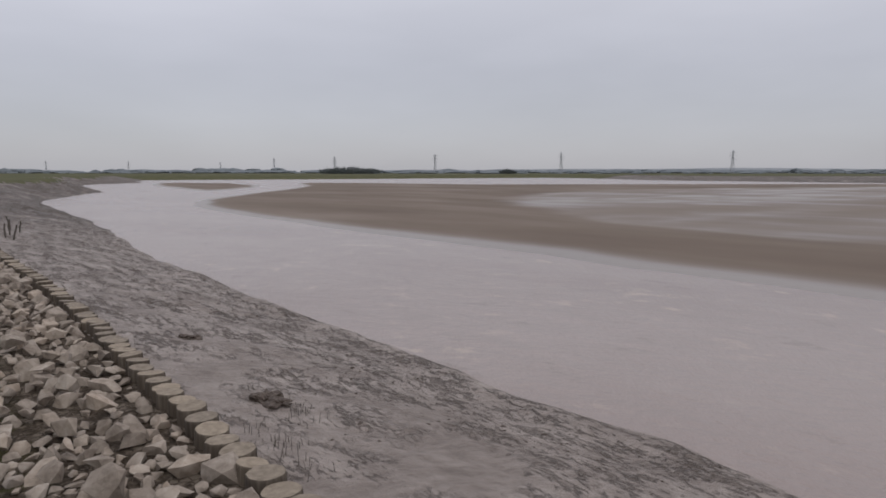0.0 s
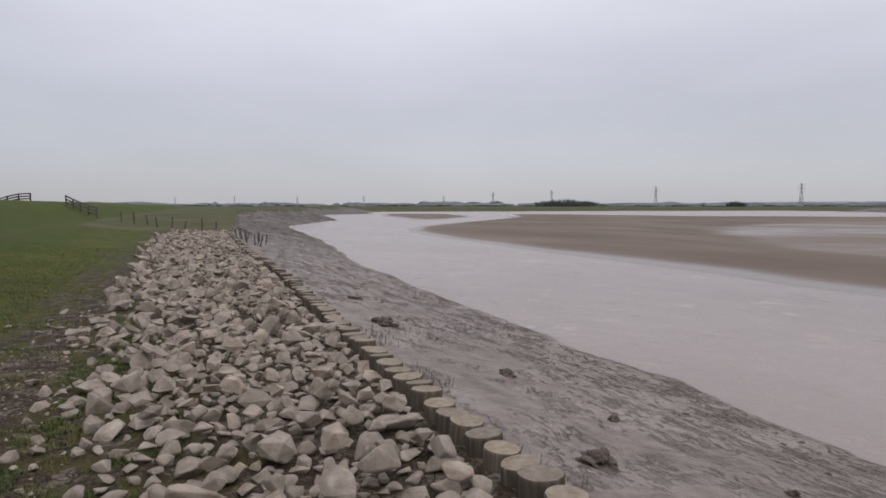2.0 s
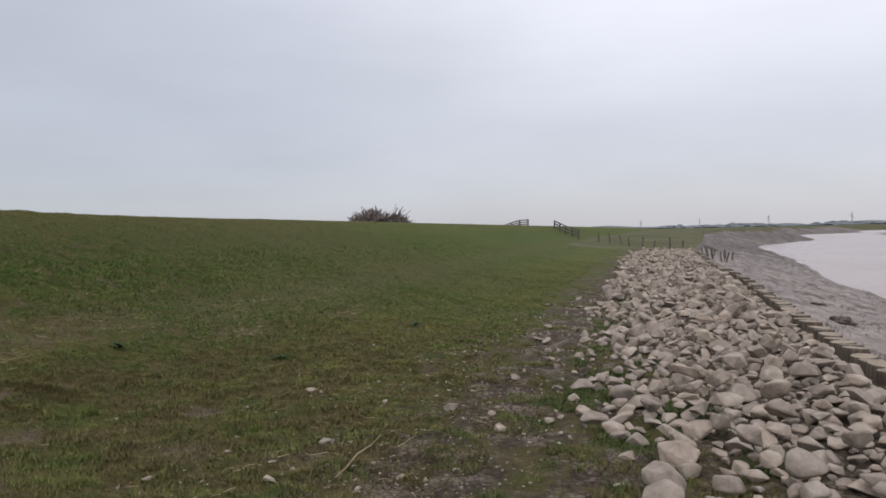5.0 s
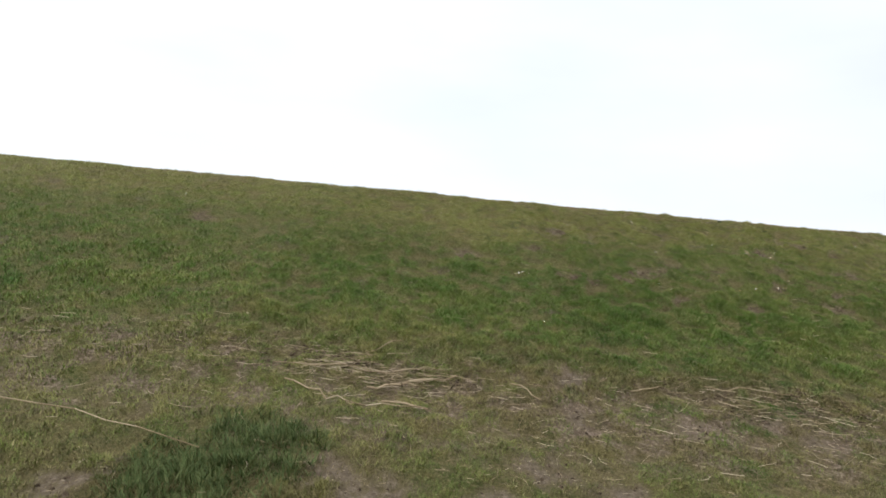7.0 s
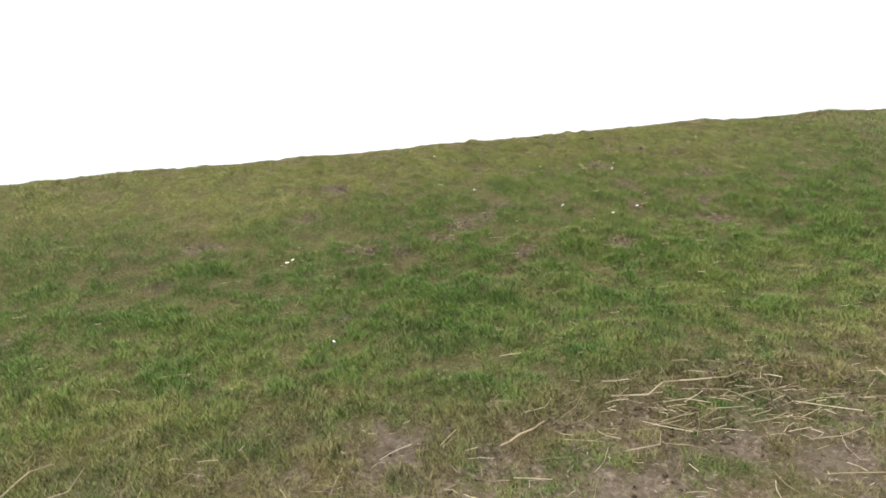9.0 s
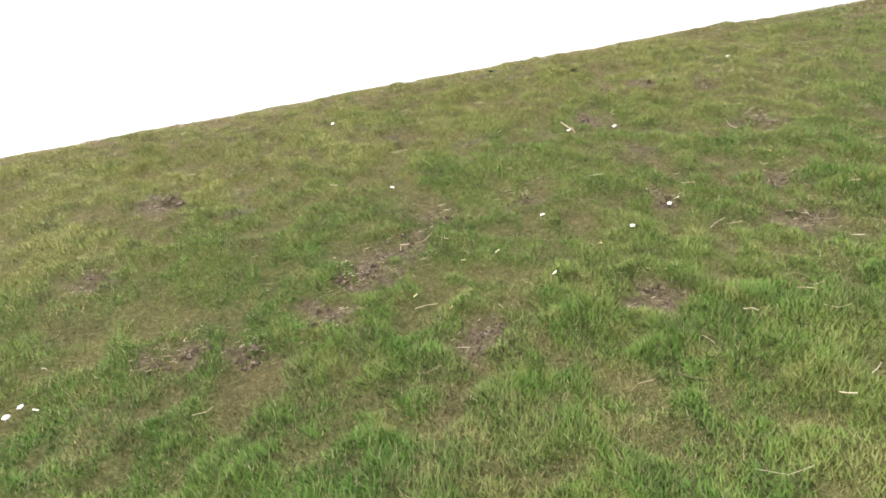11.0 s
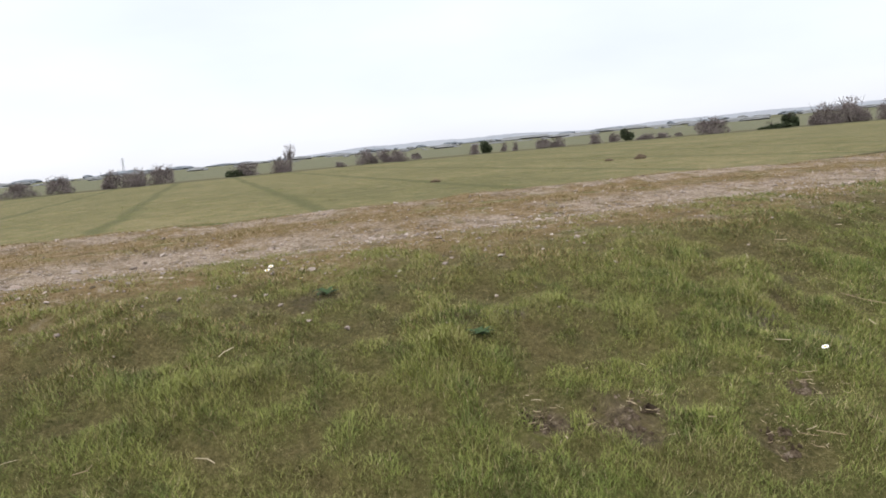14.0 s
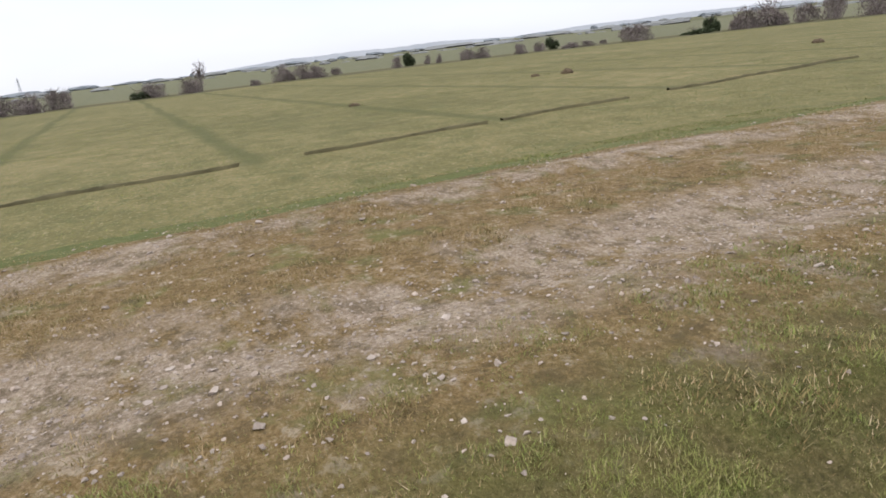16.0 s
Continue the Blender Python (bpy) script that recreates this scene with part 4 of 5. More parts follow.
# ---- bushes and trees ----
def crown_mesh(name, seed, wide, high, count, lobes, leaf=0.05, low=0.12, mat=TWIG):
    """Fine slivers of twig in several uneven lobes, with gaps between them."""
    g = np.random.default_rng(seed)
    cent = np.stack([g.uniform(-0.34, 0.34, lobes) * wide, g.uniform(-0.3, 0.3, lobes) * wide, g.uniform(low, 0.62, lobes) * high], 1)
    cent[:, 2] *= 1 - 0.75 * (np.abs(cent[:, 0]) / (0.36 * wide)) ** 2 * g.uniform(0.5, 1.1, lobes)
    rad = g.uniform(0.17, 0.27, lobes)
    which = g.integers(0, lobes, count)
    d = g.normal(size=(count, 3))
    d /= np.linalg.norm(d, axis=1)[:, None]
    p = cent[which] + d * (rad[which] * g.uniform(0.1, 1.0, count) ** 0.5)[:, None] * np.array([wide, wide, high * 0.85])
    p[:, 2] = np.clip(p[:, 2], 0.03 * high, None)
    way = d + np.array([0, 0, 0.6]) + g.normal(size=(count, 3)) * 0.4
    way /= np.linalg.norm(way, axis=1)[:, None]
    side = np.cross(way, g.normal(size=(count, 3)))
    side /= np.linalg.norm(side, axis=1)[:, None]
    ln = g.uniform(0.5, 1.5, count)[:, None] * leaf * 5
    wd = g.uniform(0.5, 1.4, count)[:, None] * leaf
    co = np.stack([p - side * wd, p + side * wd, p + way * ln], 1).reshape(-1, 3)
    me = bpy.data.meshes.new(name)
    me.from_pydata(co.tolist(), [], np.arange(3 * count).reshape(-1, 3).tolist())
    me.materials.append(mat)
    return me


def limb_mesh(name, seed, wide, high, stems):
    r = random.Random(seed)
    bm = bmesh.new()
    for _ in range(stems):
        a = r.uniform(0, math.tau)
        foot = Vector((r.uniform(-0.12, 0.12) * wide, r.uniform(-0.1, 0.1) * wide, -0.1))
        knee = foot + Vector((math.cos(a) * 0.12 * wide, math.sin(a) * 0.12 * wide, high * 0.35))
        head = knee + Vector((math.cos(a) * 0.2 * wide, math.sin(a) * 0.2 * wide, high * 0.4))
        add_bar(bm, foot, knee, 0.06, 0.04, 5)
        add_bar(bm, knee, head, 0.04, 0.015, 5)
        for _ in range(3):
            b = r.uniform(0, math.tau)
            add_bar(bm, knee.lerp(head, r.uniform(0, 0.8)), knee + Vector((math.cos(b) * 0.32 * wide, math.sin(b) * 0.32 * wide, high * r.uniform(0.15, 0.5))), 0.035, 0.01, 4)
    me = bpy.data.meshes.new(name)
    bm.to_mesh(me)
    bm.free()
    me.materials.append(BARK)
    return me


BUSHES = [(limb_mesh("trunk", 40 + k, 4.4, 4.0, 4), crown_mesh("crown", 50 + k, 4.4, 4.0, 4600, 19 + k % 3, 0.04, 0.02)) for k in range(4)]
IVIES = [(limb_mesh("trunk", 60, 3.2, 3.6, 2), crown_mesh("crown", 61, 3.2, 3.6, 2200, 6, 0.07, 0.25, IVY)),
         (limb_mesh("trunk", 62, 4.0, 3.0, 2), crown_mesh("crown", 63, 4.0, 3.0, 2200, 6, 0.07, 0.1, IVY))]


def bush(kind, x, y, sx, sz, turn, label, group="bushes along the field edge"):
    ob = new("bush")
    for name, me in zip(("trunk", "crown"), kind):
        p = new(name, me)
        p.parent = ob
    ob.matrix_world = pose(x, y, ground_at(x, y) - 0.14 * sz * 4.0, 0, 0, turn) @ Matrix.Diagonal((sx, sx, sz * 1.12, 1))
    return tagged(ob, label, "bush", group)


# azimuth to the left of +y as seen from the crest, width and height in metres
ROW = [(96.8, 3.9, 3.9, 0), (95.2, 4.2, 3.8, 0), (93.3, 4.0, 4.0, 0), (87.9, 2.6, 3.0, 2), (86.8, 4.2, 3.0, 0), (84.3, 4.3, 3.4, 0), (79.5, 2.2, 1.2, 0),
       (77.3, 3.6, 3.7, 0), (75.6, 4.2, 3.1, 0), (74.6, 3.2, 2.6, 0), (73.3, 1.9, 1.6, 0), (68.4, 1.9, 2.5, 0), (67.2, 2.2, 3.1, 1), (65.9, 1.2, 2.0, 0),
       (65.0, 1.2, 2.0, 0), (62.6, 2.8, 2.3, 0), (61.5, 2.6, 2.4, 0), (58.4, 2.4, 2.2, 0), (57.0, 2.2, 2.1, 0), (55.9, 2.2, 2.9, 1), (54.5, 3.4, 1.3, 0),
       (53.2, 2.6, 1.2, 0), (52.1, 1.3, 0.9, 0), (49.8, 5.0, 3.5, 0), (45.2, 3.6, 2.0, 2), (44.2, 2.6, 3.2, 1), (42.0, 4.2, 4.3, 0), (40.4, 5.2, 5.0, 0),
       (37.9, 3.6, 3.8, 0), (36.2, 3.0, 5.2, 0), (100.5, 4.0, 3.6, 0), (103.0, 4.4, 3.0, 0), (33.5, 5.0, 4.4, 0), (31.0, 4.0, 3.6, 0)]
r = random.Random(12)
for az, w, h, kind in ROW:
    far = 115 + r.uniform(-3, 3)
    x, y = -10.3 - far * math.sin(radians(az)), 4.3 + far * math.cos(radians(az))
    if kind:
        bush(IVIES[kind - 1], x, y, w / 3.0, h / 3.3, r.uniform(0, 360), "dark ivy-clad evergreen bush at the edge of the field")
    else:
        bush(r.choice(BUSHES), x, y, w / 4.2, h / 3.7, r.uniform(0, 360),
             "large leafless hawthorn bush at the edge of the field" if w > 3 else "small leafless thorn bush at the edge of the field")
bush((BUSHES[2][0], crown_mesh("crown", 77, 4.4, 4.0, 9000, 16, 0.055, 0.02)), -26.3, 62.5, 1.6, 1.35, 30, "leafless thorn bush showing over the dyke crest", "bushes behind the dyke")
bush(BUSHES[1], -31, 62, 0.6, 0.75, 80, "leafless thorn bush showing over the dyke crest", "bushes behind the dyke")
# a slender bare tree among the bushes
tall = new("bare_tree")
for name, me in (("trunk", limb_mesh("trunk", 70, 2.2, 6.0, 2)), ("crown", crown_mesh("crown", 71, 2.4, 6.0, 900, 7, 0.05, 0.35))):
    p = new(name, me)
    p.parent = tall
tx, ty = -10.3 - 118 * math.sin(radians(83.5)), 4.3 + 118 * math.cos(radians(83.5))
tall.matrix_world = pose(tx, ty, ground_at(tx, ty) - 0.05)
tagged(tall, "slender leafless tree standing among field-edge bushes", "tree")


# ---- distant woods, hills ----
def wood_band(name, items, mat, label, seed):
    """Many uneven low clumps as one mesh: items are azimuth from, to, distance, height, count."""
    g = random.Random(seed)
    verts, faces = [], []
    for a0, a1, far, high, count in items:
        for _ in range(count):
            a, d = radians(g.uniform(a0, a1)), far * g.uniform(0.94, 1.06)
            h = high * g.uniform(0.3, 1.0) ** 1.5
            w = h * g.lognormvariate(0.9, 0.6)
            cx, cy = -d * math.sin(a), d * math.cos(a)
            n = 7
            base = len(verts)
            for lev, (k, z) in enumerate(((0.85, 0.0), (1.0, 0.4), (0.72, 0.78))):
                for s in range(n):
                    t = s * math.tau / n + lev * 0.4
                    q = w * k * g.uniform(0.75, 1.15)
                    verts.append((cx + q * math.cos(t), cy + q * math.sin(t), 0.4 + h * z * g.uniform(0.88, 1.1)))
            verts.append((cx, cy, 0.4 + h * g.uniform(0.92, 1.08)))
            for lev in range(2):
                for s in range(n):
                    i, j = base + lev * n + s, base + lev * n + (s + 1) % n
                    faces.append((i, j, j + n, i + n))
            for s in range(n):
                faces.append((base + 2 * n + s, base + 2 * n + (s + 1) % n, base + 3 * n))
    return tagged(raw(name, verts, faces, mat), label, "trees", kind="stuff")


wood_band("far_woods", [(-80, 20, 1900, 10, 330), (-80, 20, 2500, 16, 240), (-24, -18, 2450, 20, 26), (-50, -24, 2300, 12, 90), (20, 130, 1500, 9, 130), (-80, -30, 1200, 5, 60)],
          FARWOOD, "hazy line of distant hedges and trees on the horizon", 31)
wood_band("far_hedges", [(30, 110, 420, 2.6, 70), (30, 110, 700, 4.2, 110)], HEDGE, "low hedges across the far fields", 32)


def copse(name, az, far, wide, high, count, seed, label):
    g = random.Random(seed)
    ob = new(name)
    a = radians(az)
    cx, cy = -far * math.sin(a), far * math.cos(a)
    bm = bmesh.new()
    for _ in range(10):
        u = g.uniform(-0.45, 0.45) * wide
        add_bar(bm, (u, g.uniform(-4, 4), 0), (u, g.uniform(-4, 4), high * 0.6), 0.25, 0.1, 5)
    part("trunks", bm, BARK, ob)
    me = crown_mesh("crown", seed, wide, high, count, 16, 0.5, 0.05, COPSE)
    c = new("crown", me)
    c.parent = ob
    c.matrix_basis = Matrix.Diagonal((1.25, 0.4, 1.05, 1))
    ob.matrix_world = pose(cx, cy, 0.7, 0, 0, az)
    return tagged(ob, label, "trees")


copse("copse", -29.6, 850, 54, 10.5, 4200, 5, "dark copse of low trees on the far river bank")
copse("copse", -42.5, 900, 16, 6, 900, 6, "small dark clump of trees on the far river bank")


def hill(name, a0, a1, far, high, seed, label):
    n = 90
    verts, faces = [], []
    for k in range(n + 1):
        f = k / n
        a = radians(a0 + (a1 - a0) * f)
        h = high * math.sin(math.pi * min(1, max(0, f))) ** 0.6 * (0.75 + 0.3 * noise.noise(Vector((f * 6, seed, 0))) + 0.10 * noise.noise(Vector((f * 40, seed, 3))))
        for d, z in ((0, 0), (120, 0.62), (300, 1.0), (700, 0.7), (1000, 0)):
            verts.append((-(far + d) * math.sin(a), (far + d) * math.cos(a), 0.3 + max(0, h) * z))
    for k in range(n):
        for s in range(4):
            i = k * 5 + s
            faces.append((i, i + 1, i + 6, i + 5))
    return tagged(raw(name, verts, faces, HILL, True), label, "hill", kind="structure")


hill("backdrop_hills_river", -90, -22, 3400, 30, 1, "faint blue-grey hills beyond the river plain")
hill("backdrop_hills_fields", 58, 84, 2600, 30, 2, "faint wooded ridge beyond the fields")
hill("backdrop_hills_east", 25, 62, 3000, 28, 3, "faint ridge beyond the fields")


# ---- pylons ----
def pylon_parts():
    """Lattice tower of 50 m: four legs, bracing, three pairs of arms."""
    legs, brace, arms = bmesh.new(), bmesh.new(), []
    levels = [(0, 4.2), (9, 3.3), (17, 2.6), (24, 2.0), (30, 1.55), (36, 1.2), (42, 1.0), (47, 0.8), (50, 0.15)]
    for sx in (-1, 1):
        for sy in (-1, 1):
            for (z0, w0), (z1, w1) in zip(levels, levels[1:]):
                add_bar(legs, (sx * w0, sy * w0, z0), (sx * w1, sy * w1, z1), 0.26, 0.26, 4)
    for (z0, w0), (z1, w1) in zip(levels, levels[1:-1]):
        for s in (-1, 1):
            add_bar(brace, (-w0, s * w0, z0), (w1, s * w1, z1), 0.13, 0.13, 3)
            add_bar(brace, (w0, s * w0, z0), (-w1, s * w1, z1), 0.13, 0.13, 3)
            add_bar(brace, (s * w0, -w0, z0), (s * w1, w1, z1), 0.13, 0.13, 3)
            add_bar(brace, (s * w0, w0, z0), (s * w1, -w1, z1), 0.13, 0.13, 3)
            add_bar(brace, (-w1, s * w1, z1), (w1, s * w1, z1), 0.13, 0.13, 3)
    for z, reach in ((31, 6.0), (38, 7.6), (45, 5.6)):
        for s in (-1, 1):
            arm = bmesh.new()
            add_bar(arm, (s * 1.0, 0.8, z), (s * reach, 0, z + 0.4), 0.2, 0.12, 4)
            add_bar(arm, (s * 1.0, -0.8, z), (s * reach, 0, z + 0.4), 0.2, 0.12, 4)
            add_bar(arm, (s * 0.9, 0, z + 2.2), (s * reach, 0, z + 0.4), 0.15, 0.12, 4)
            add_bar(arm, (s * reach, 0, z + 0.4), (s * reach, 0, z - 2.6), 0.16, 0.16, 5)
            arms.append(arm)
    return legs, brace, arms


def pylon_first():
    ob = new("pylon")
    legs, brace, arms = pylon_parts()
    part("leg_frame", legs, STEEL, ob)
    part("bracing", brace, STEEL, ob)
    for arm in arms:
        part("cross_arm", arm, STEEL, ob, "cross arm with hanging insulator")
    return tagged(ob, "tall steel lattice electricity pylon on the misty horizon", "pylon", "line of pylons on the plain")


first = None
for az, far in ((-36.7, 1785), (-28.5, 2090), (-23.7, 2350), (-19.6, 3250), (-13.0, 3150), (-7.6, 3300), (-2.7, 3700), (1.7, 4000), (-47.0, 1650), (-60.0, 1600), (95.6, 2300), (83.3, 3300)):
    a = radians(az)
    m = pose(-far * math.sin(a), far * math.cos(a), 0.6, 0, 0, az - 25)
    if first is None:
        first = pylon_first()
        first.matrix_world = m
    else:
        copy_thing(first, m)


# ---- fences and stakes ----
def rail_fence(spots, high, rails, label):
    """Square posts on the ground at the given places, with rails nailed from post to post."""
    ob = new("rail_fence")
    feet = [Vector((x, y, ground_at(x, y))) for x, y in spots]
    ob.matrix_world = Matrix.Translation(feet[0])
    for f in feet:
        bm = bmesh.new()
        add_box(bm, (0.13, 0.13, high + 0.5), pose(0, 0, (high - 0.5) / 2))
        bmesh.ops.bevel(bm, geom=bm.edges[:], offset=0.012, segments=1, affect="EDGES")
        p = part("fence_post", bm, FENCE, ob)
        p.matrix_basis = Matrix.Translation(f - feet[0])
    for a, b in zip(feet, feet[1:]):
        way = b - a
        for k in range(rails):
            lift = Vector((0, 0, high * (0.93 - 0.62 * k / max(1, rails - 1))))
            bm = bmesh.new()
            add_box(bm, (way.length + 0.12, 0.05, 0.12), Matrix.Identity(4))
            q = part("rail", bm, FENCE, ob)
            q.matrix_basis = Matrix.Translation((a + b) / 2 + lift - feet[0] + Vector((0, -0.09, 0))) @ way.to_track_quat("X", "Z").to_matrix().to_4x4()
    return tagged(ob, label, "fence", "fences on the dyke")


rail_fence([(-11.0 + 0.86 * k, 73.0 - 1.95 * k) for k in range(5)], 0.9, 3, "weathered post-and-rail fence running down the grassy dyke")
rail_fence([(-14.2 - 1.25 * k, 75.0 + 1.5 * k) for k in range(5)], 0.75, 3, "weathered post-and-rail fence going down behind the dyke crest")


def stake(x, y, high, lean, seed, thick=0.05, label="dark weathered fence stake in rough grass", group="old fence stakes"):
    r = random.Random(seed)
    bm = bmesh.new()
    add_bar(bm, (0, 0, -0.3), (r.uniform(-0.03, 0.03), r.uniform(-0.03, 0.03), high * 0.6), thick, thick * 0.92, 7)
    add_bar(bm, (0, 0, high * 0.55), (r.uniform(-0.04, 0.04), r.uniform(-0.04, 0.04), high), thick * 0.93, thick * 0.8, 7)
    ob = link("fence_stake", bm, FENCE)
    ob.matrix_world = pose(x, y, ground_at(x, y), r.uniform(-lean, lean), r.uniform(-lean, lean), r.uniform(0, 360))
    return tagged(ob, label, "fence post", group)


r = random.Random(21)
for k in range(8):
    stake(-5.2 + k * 0.92 + r.uniform(-0.15, 0.15), 60.2 - k * 1.5 + r.uniform(-0.3, 0.3), r.uniform(0.6, 0.9), 8, k, 0.06)
for k in range(14):
    stake(2.35 + r.uniform(0, 1.5), 38.5 + k * 0.75 + r.uniform(-0.2, 0.2), r.uniform(0.3, 0.6), 14, 40 + k, 0.035,
          "dark broken stake standing in the mud bank", "stakes of an old wattle fence")
for k in range(5):
    bm = bmesh.new()
    y0 = 39 + k * 2.1
    add_bar(bm, (2.4, y0, 0.38 + 0.05 * (k % 3)), (2.9 + 0.1 * (k % 2), y0 + 2.2, 0.30), 0.03, 0.025, 6)
    tagged(link("fence_rail", bm, FENCE), "dark fallen rail of an old wattle fence", "fence rail", "rails of an old wattle fence")

# ---- furrow and small heaps in the field ----
def strip_mesh(points, wide, high, seed):
    g = random.Random(seed)
    bm = bmesh.new()
    rows = []
    for (x, y) in points:
        z = ground_at(x, y)
        w = wide * g.uniform(0.6, 1.3)
        rows.append([bm.verts.new((x + w * k, y + g.uniform(-0.05, 0.05), z + (high * g.uniform(0.5, 1.2) if abs(k) < 0.6 else -0.02))) for k in (-1, -0.45, 0.45, 1)])
    for a, b in zip(rows, rows[1:]):
        for k in range(3):
            bm.faces.new((a[k], a[k + 1], b[k + 1], b[k]))
    return bm


for y0, y1 in ((0.8, 7.6), (9.3, 15.4), (15.9, 21.5), (23.4, 34.6), (-9, -1.2)):
    pts = [(-30.5 - 0.045 * max(0, y0 + t - 10) + 0.12 * math.sin((y0 + t) * 1.3), y0 + t) for t in np.arange(0, y1 - y0, 0.3)]
    tagged(link("furrow_ridge", strip_mesh(pts, 0.15, 0.09, int(y0 * 10)), FURROW, smooth_faces=True),
           "dark rough grassy edge along a shallow field furrow", "furrow", kind="structure")


def heap(x, y, size, high, seed, label, mat=SOIL, group="molehills"):
    bm = bmesh.new()
    bmesh.ops.create_icosphere(bm, subdivisions=3, radius=0.5)
    for v in bm.verts:
        n = noise.fractal(v.co * 4.5 + Vector((seed * 3.1, 0, 0)), 1.0, 2.0, 4)
        v.co *= 1 + 0.4 * n
        v.co.z = max(v.co.z, -0.15)
    ob = link("molehill", bm, mat, smooth_faces=True)
    ob.matrix_world = pose(x, y, ground_at(x, y), 0, 0, seed * 33) @ Matrix.Diagonal((size, size * 0.85, high, 1))
    return tagged(ob, label, "molehill", group)


for k, (x, y, s, h) in enumerate(((-48.1, 30.8, 0.8, 0.6), (-49.5, 29.3, 0.6, 0.3), (-46.9, 16.2, 0.6, 0.3), (-42.6, 46.6, 0.8, 0.5))):
    heap(x, y, s, h, k, "small dark heap of soil in the mown field")
def soil_crumbs(seed):
    """Crumbs of bare soil lying where the turf is broken."""
    g = random.Random(seed)
    verts, faces = [], []
    for x, y, size in BARE:
        for _ in range(int((14 + 170 * size) * (0.35 if x > -7.6 else 1.0))):
            a, d = g.uniform(0, math.tau), size * 0.8 * g.random() ** 0.6
            px, py, s = x + d * math.cos(a), y + d * math.sin(a) * 1.1, g.lognormvariate(math.log(0.010), 0.45)
            pz, base = ground_at(px, py), len(verts)
            for k in range(5):
                b = k * math.tau / 5 + g.uniform(-0.3, 0.3)
                verts.append((px + s * math.cos(b), py + s * math.sin(b), pz - 0.004))
            verts.append((px + g.gauss(0, 0.2) * s, py + g.gauss(0, 0.2) * s, pz + s * g.uniform(0.4, 0.9)))
            faces += [(base + k, base + (k + 1) % 5, base + 5) for k in range(5)]
    return tagged(raw("soil_crumbs", verts, faces, SOIL), "crumbs of dark soil in scuffed patches of the turf", "soil", kind="stuff")


soil_crumbs(80)


# ---- driftwood, reed litter, flowers ----
def stick(points, thick, name="dry_reed", label="pale dry reed stem lying on the turf", group="dry reeds of the wrack line"):
    bm = bmesh.new()
    g = random.Random(int(points[0][0] * 1000 + points[0][1] * 77))
    fine = []
    for (x0, y0, l0), (x1, y1, l1) in zip(points, points[1:]):
        for k in range(4):
            f = k / 4
            fine.append((x0 + (x1 - x0) * f + g.gauss(0, 0.012), y0 + (y1 - y0) * f + g.gauss(0, 0.008), l0 + (l1 - l0) * f + g.uniform(-0.012, 0.012)))
    fine.append(points[-1])
    pts = [Vector((x, y, ground_at(x, y) + lift)) for x, y, lift in fine]
    for k, (a, b) in enumerate(zip(pts, pts[1:])):
        add_bar(bm, a, b, thick * (1 - 0.04 * k), thick * (1 - 0.04 * (k + 1)), 6)
    return tagged(link(name, bm, STRAW), label, "reed", group)


for pts, th in (([(-7.04, 0.08, 0.03), (-7.13, 0.37, 0.05), (-7.29, 0.69, 0.04)], 0.022), ([(-6.95, -0.46, 0.05), (-6.78, -0.14, 0.04), (-6.74, 0.11, 0.04), (-6.74, 0.55, 0.03)], 0.012),
                ([(-7.18, -0.61, 0.04), (-7.23, -0.01, 0.06), (-7.32, 0.67, 0.05)], 0.009), ([(-7.57, 0.0, 0.03), (-7.69, 0.25, 0.07)], 0.008),
                ([(-7.21, 1.07, 0.06), (-7.06, 1.28, 0.03)], 0.012), ([(-7.49, 2.52, 0.04), (-7.46, 2.85, 0.06), (-7.43, 3.16, 0.05)], 0.010),
                ([(-7.34, 1.94, 0.04), (-7.4, 2.17, 0.06)], 0.011), ([(-6.35, -2.44, 0.06), (-6.23, -1.49, 0.07), (-6.06, -0.69, 0.04)], 0.010),
                ([(-2.04, 3.93, 0.03), (-2.07, 4.79, 0.05)], 0.014), ([(-6.78, 0.2, 0.06), (-6.72, 0.52, 0.05)], 0.016), ([(-10.5, 4.03, 0.03), (-10.62, 4.0, 0.06)], 0.012)):
    stick(pts, th * 0.42)


stick([(-2.3, 35.6, 0.12), (-1.9, 36.0, 0.2), (-1.6, 36.1, 0.1)], 0.05, "driftwood", "bleached white driftwood branch lying at the edge of the stones", "")


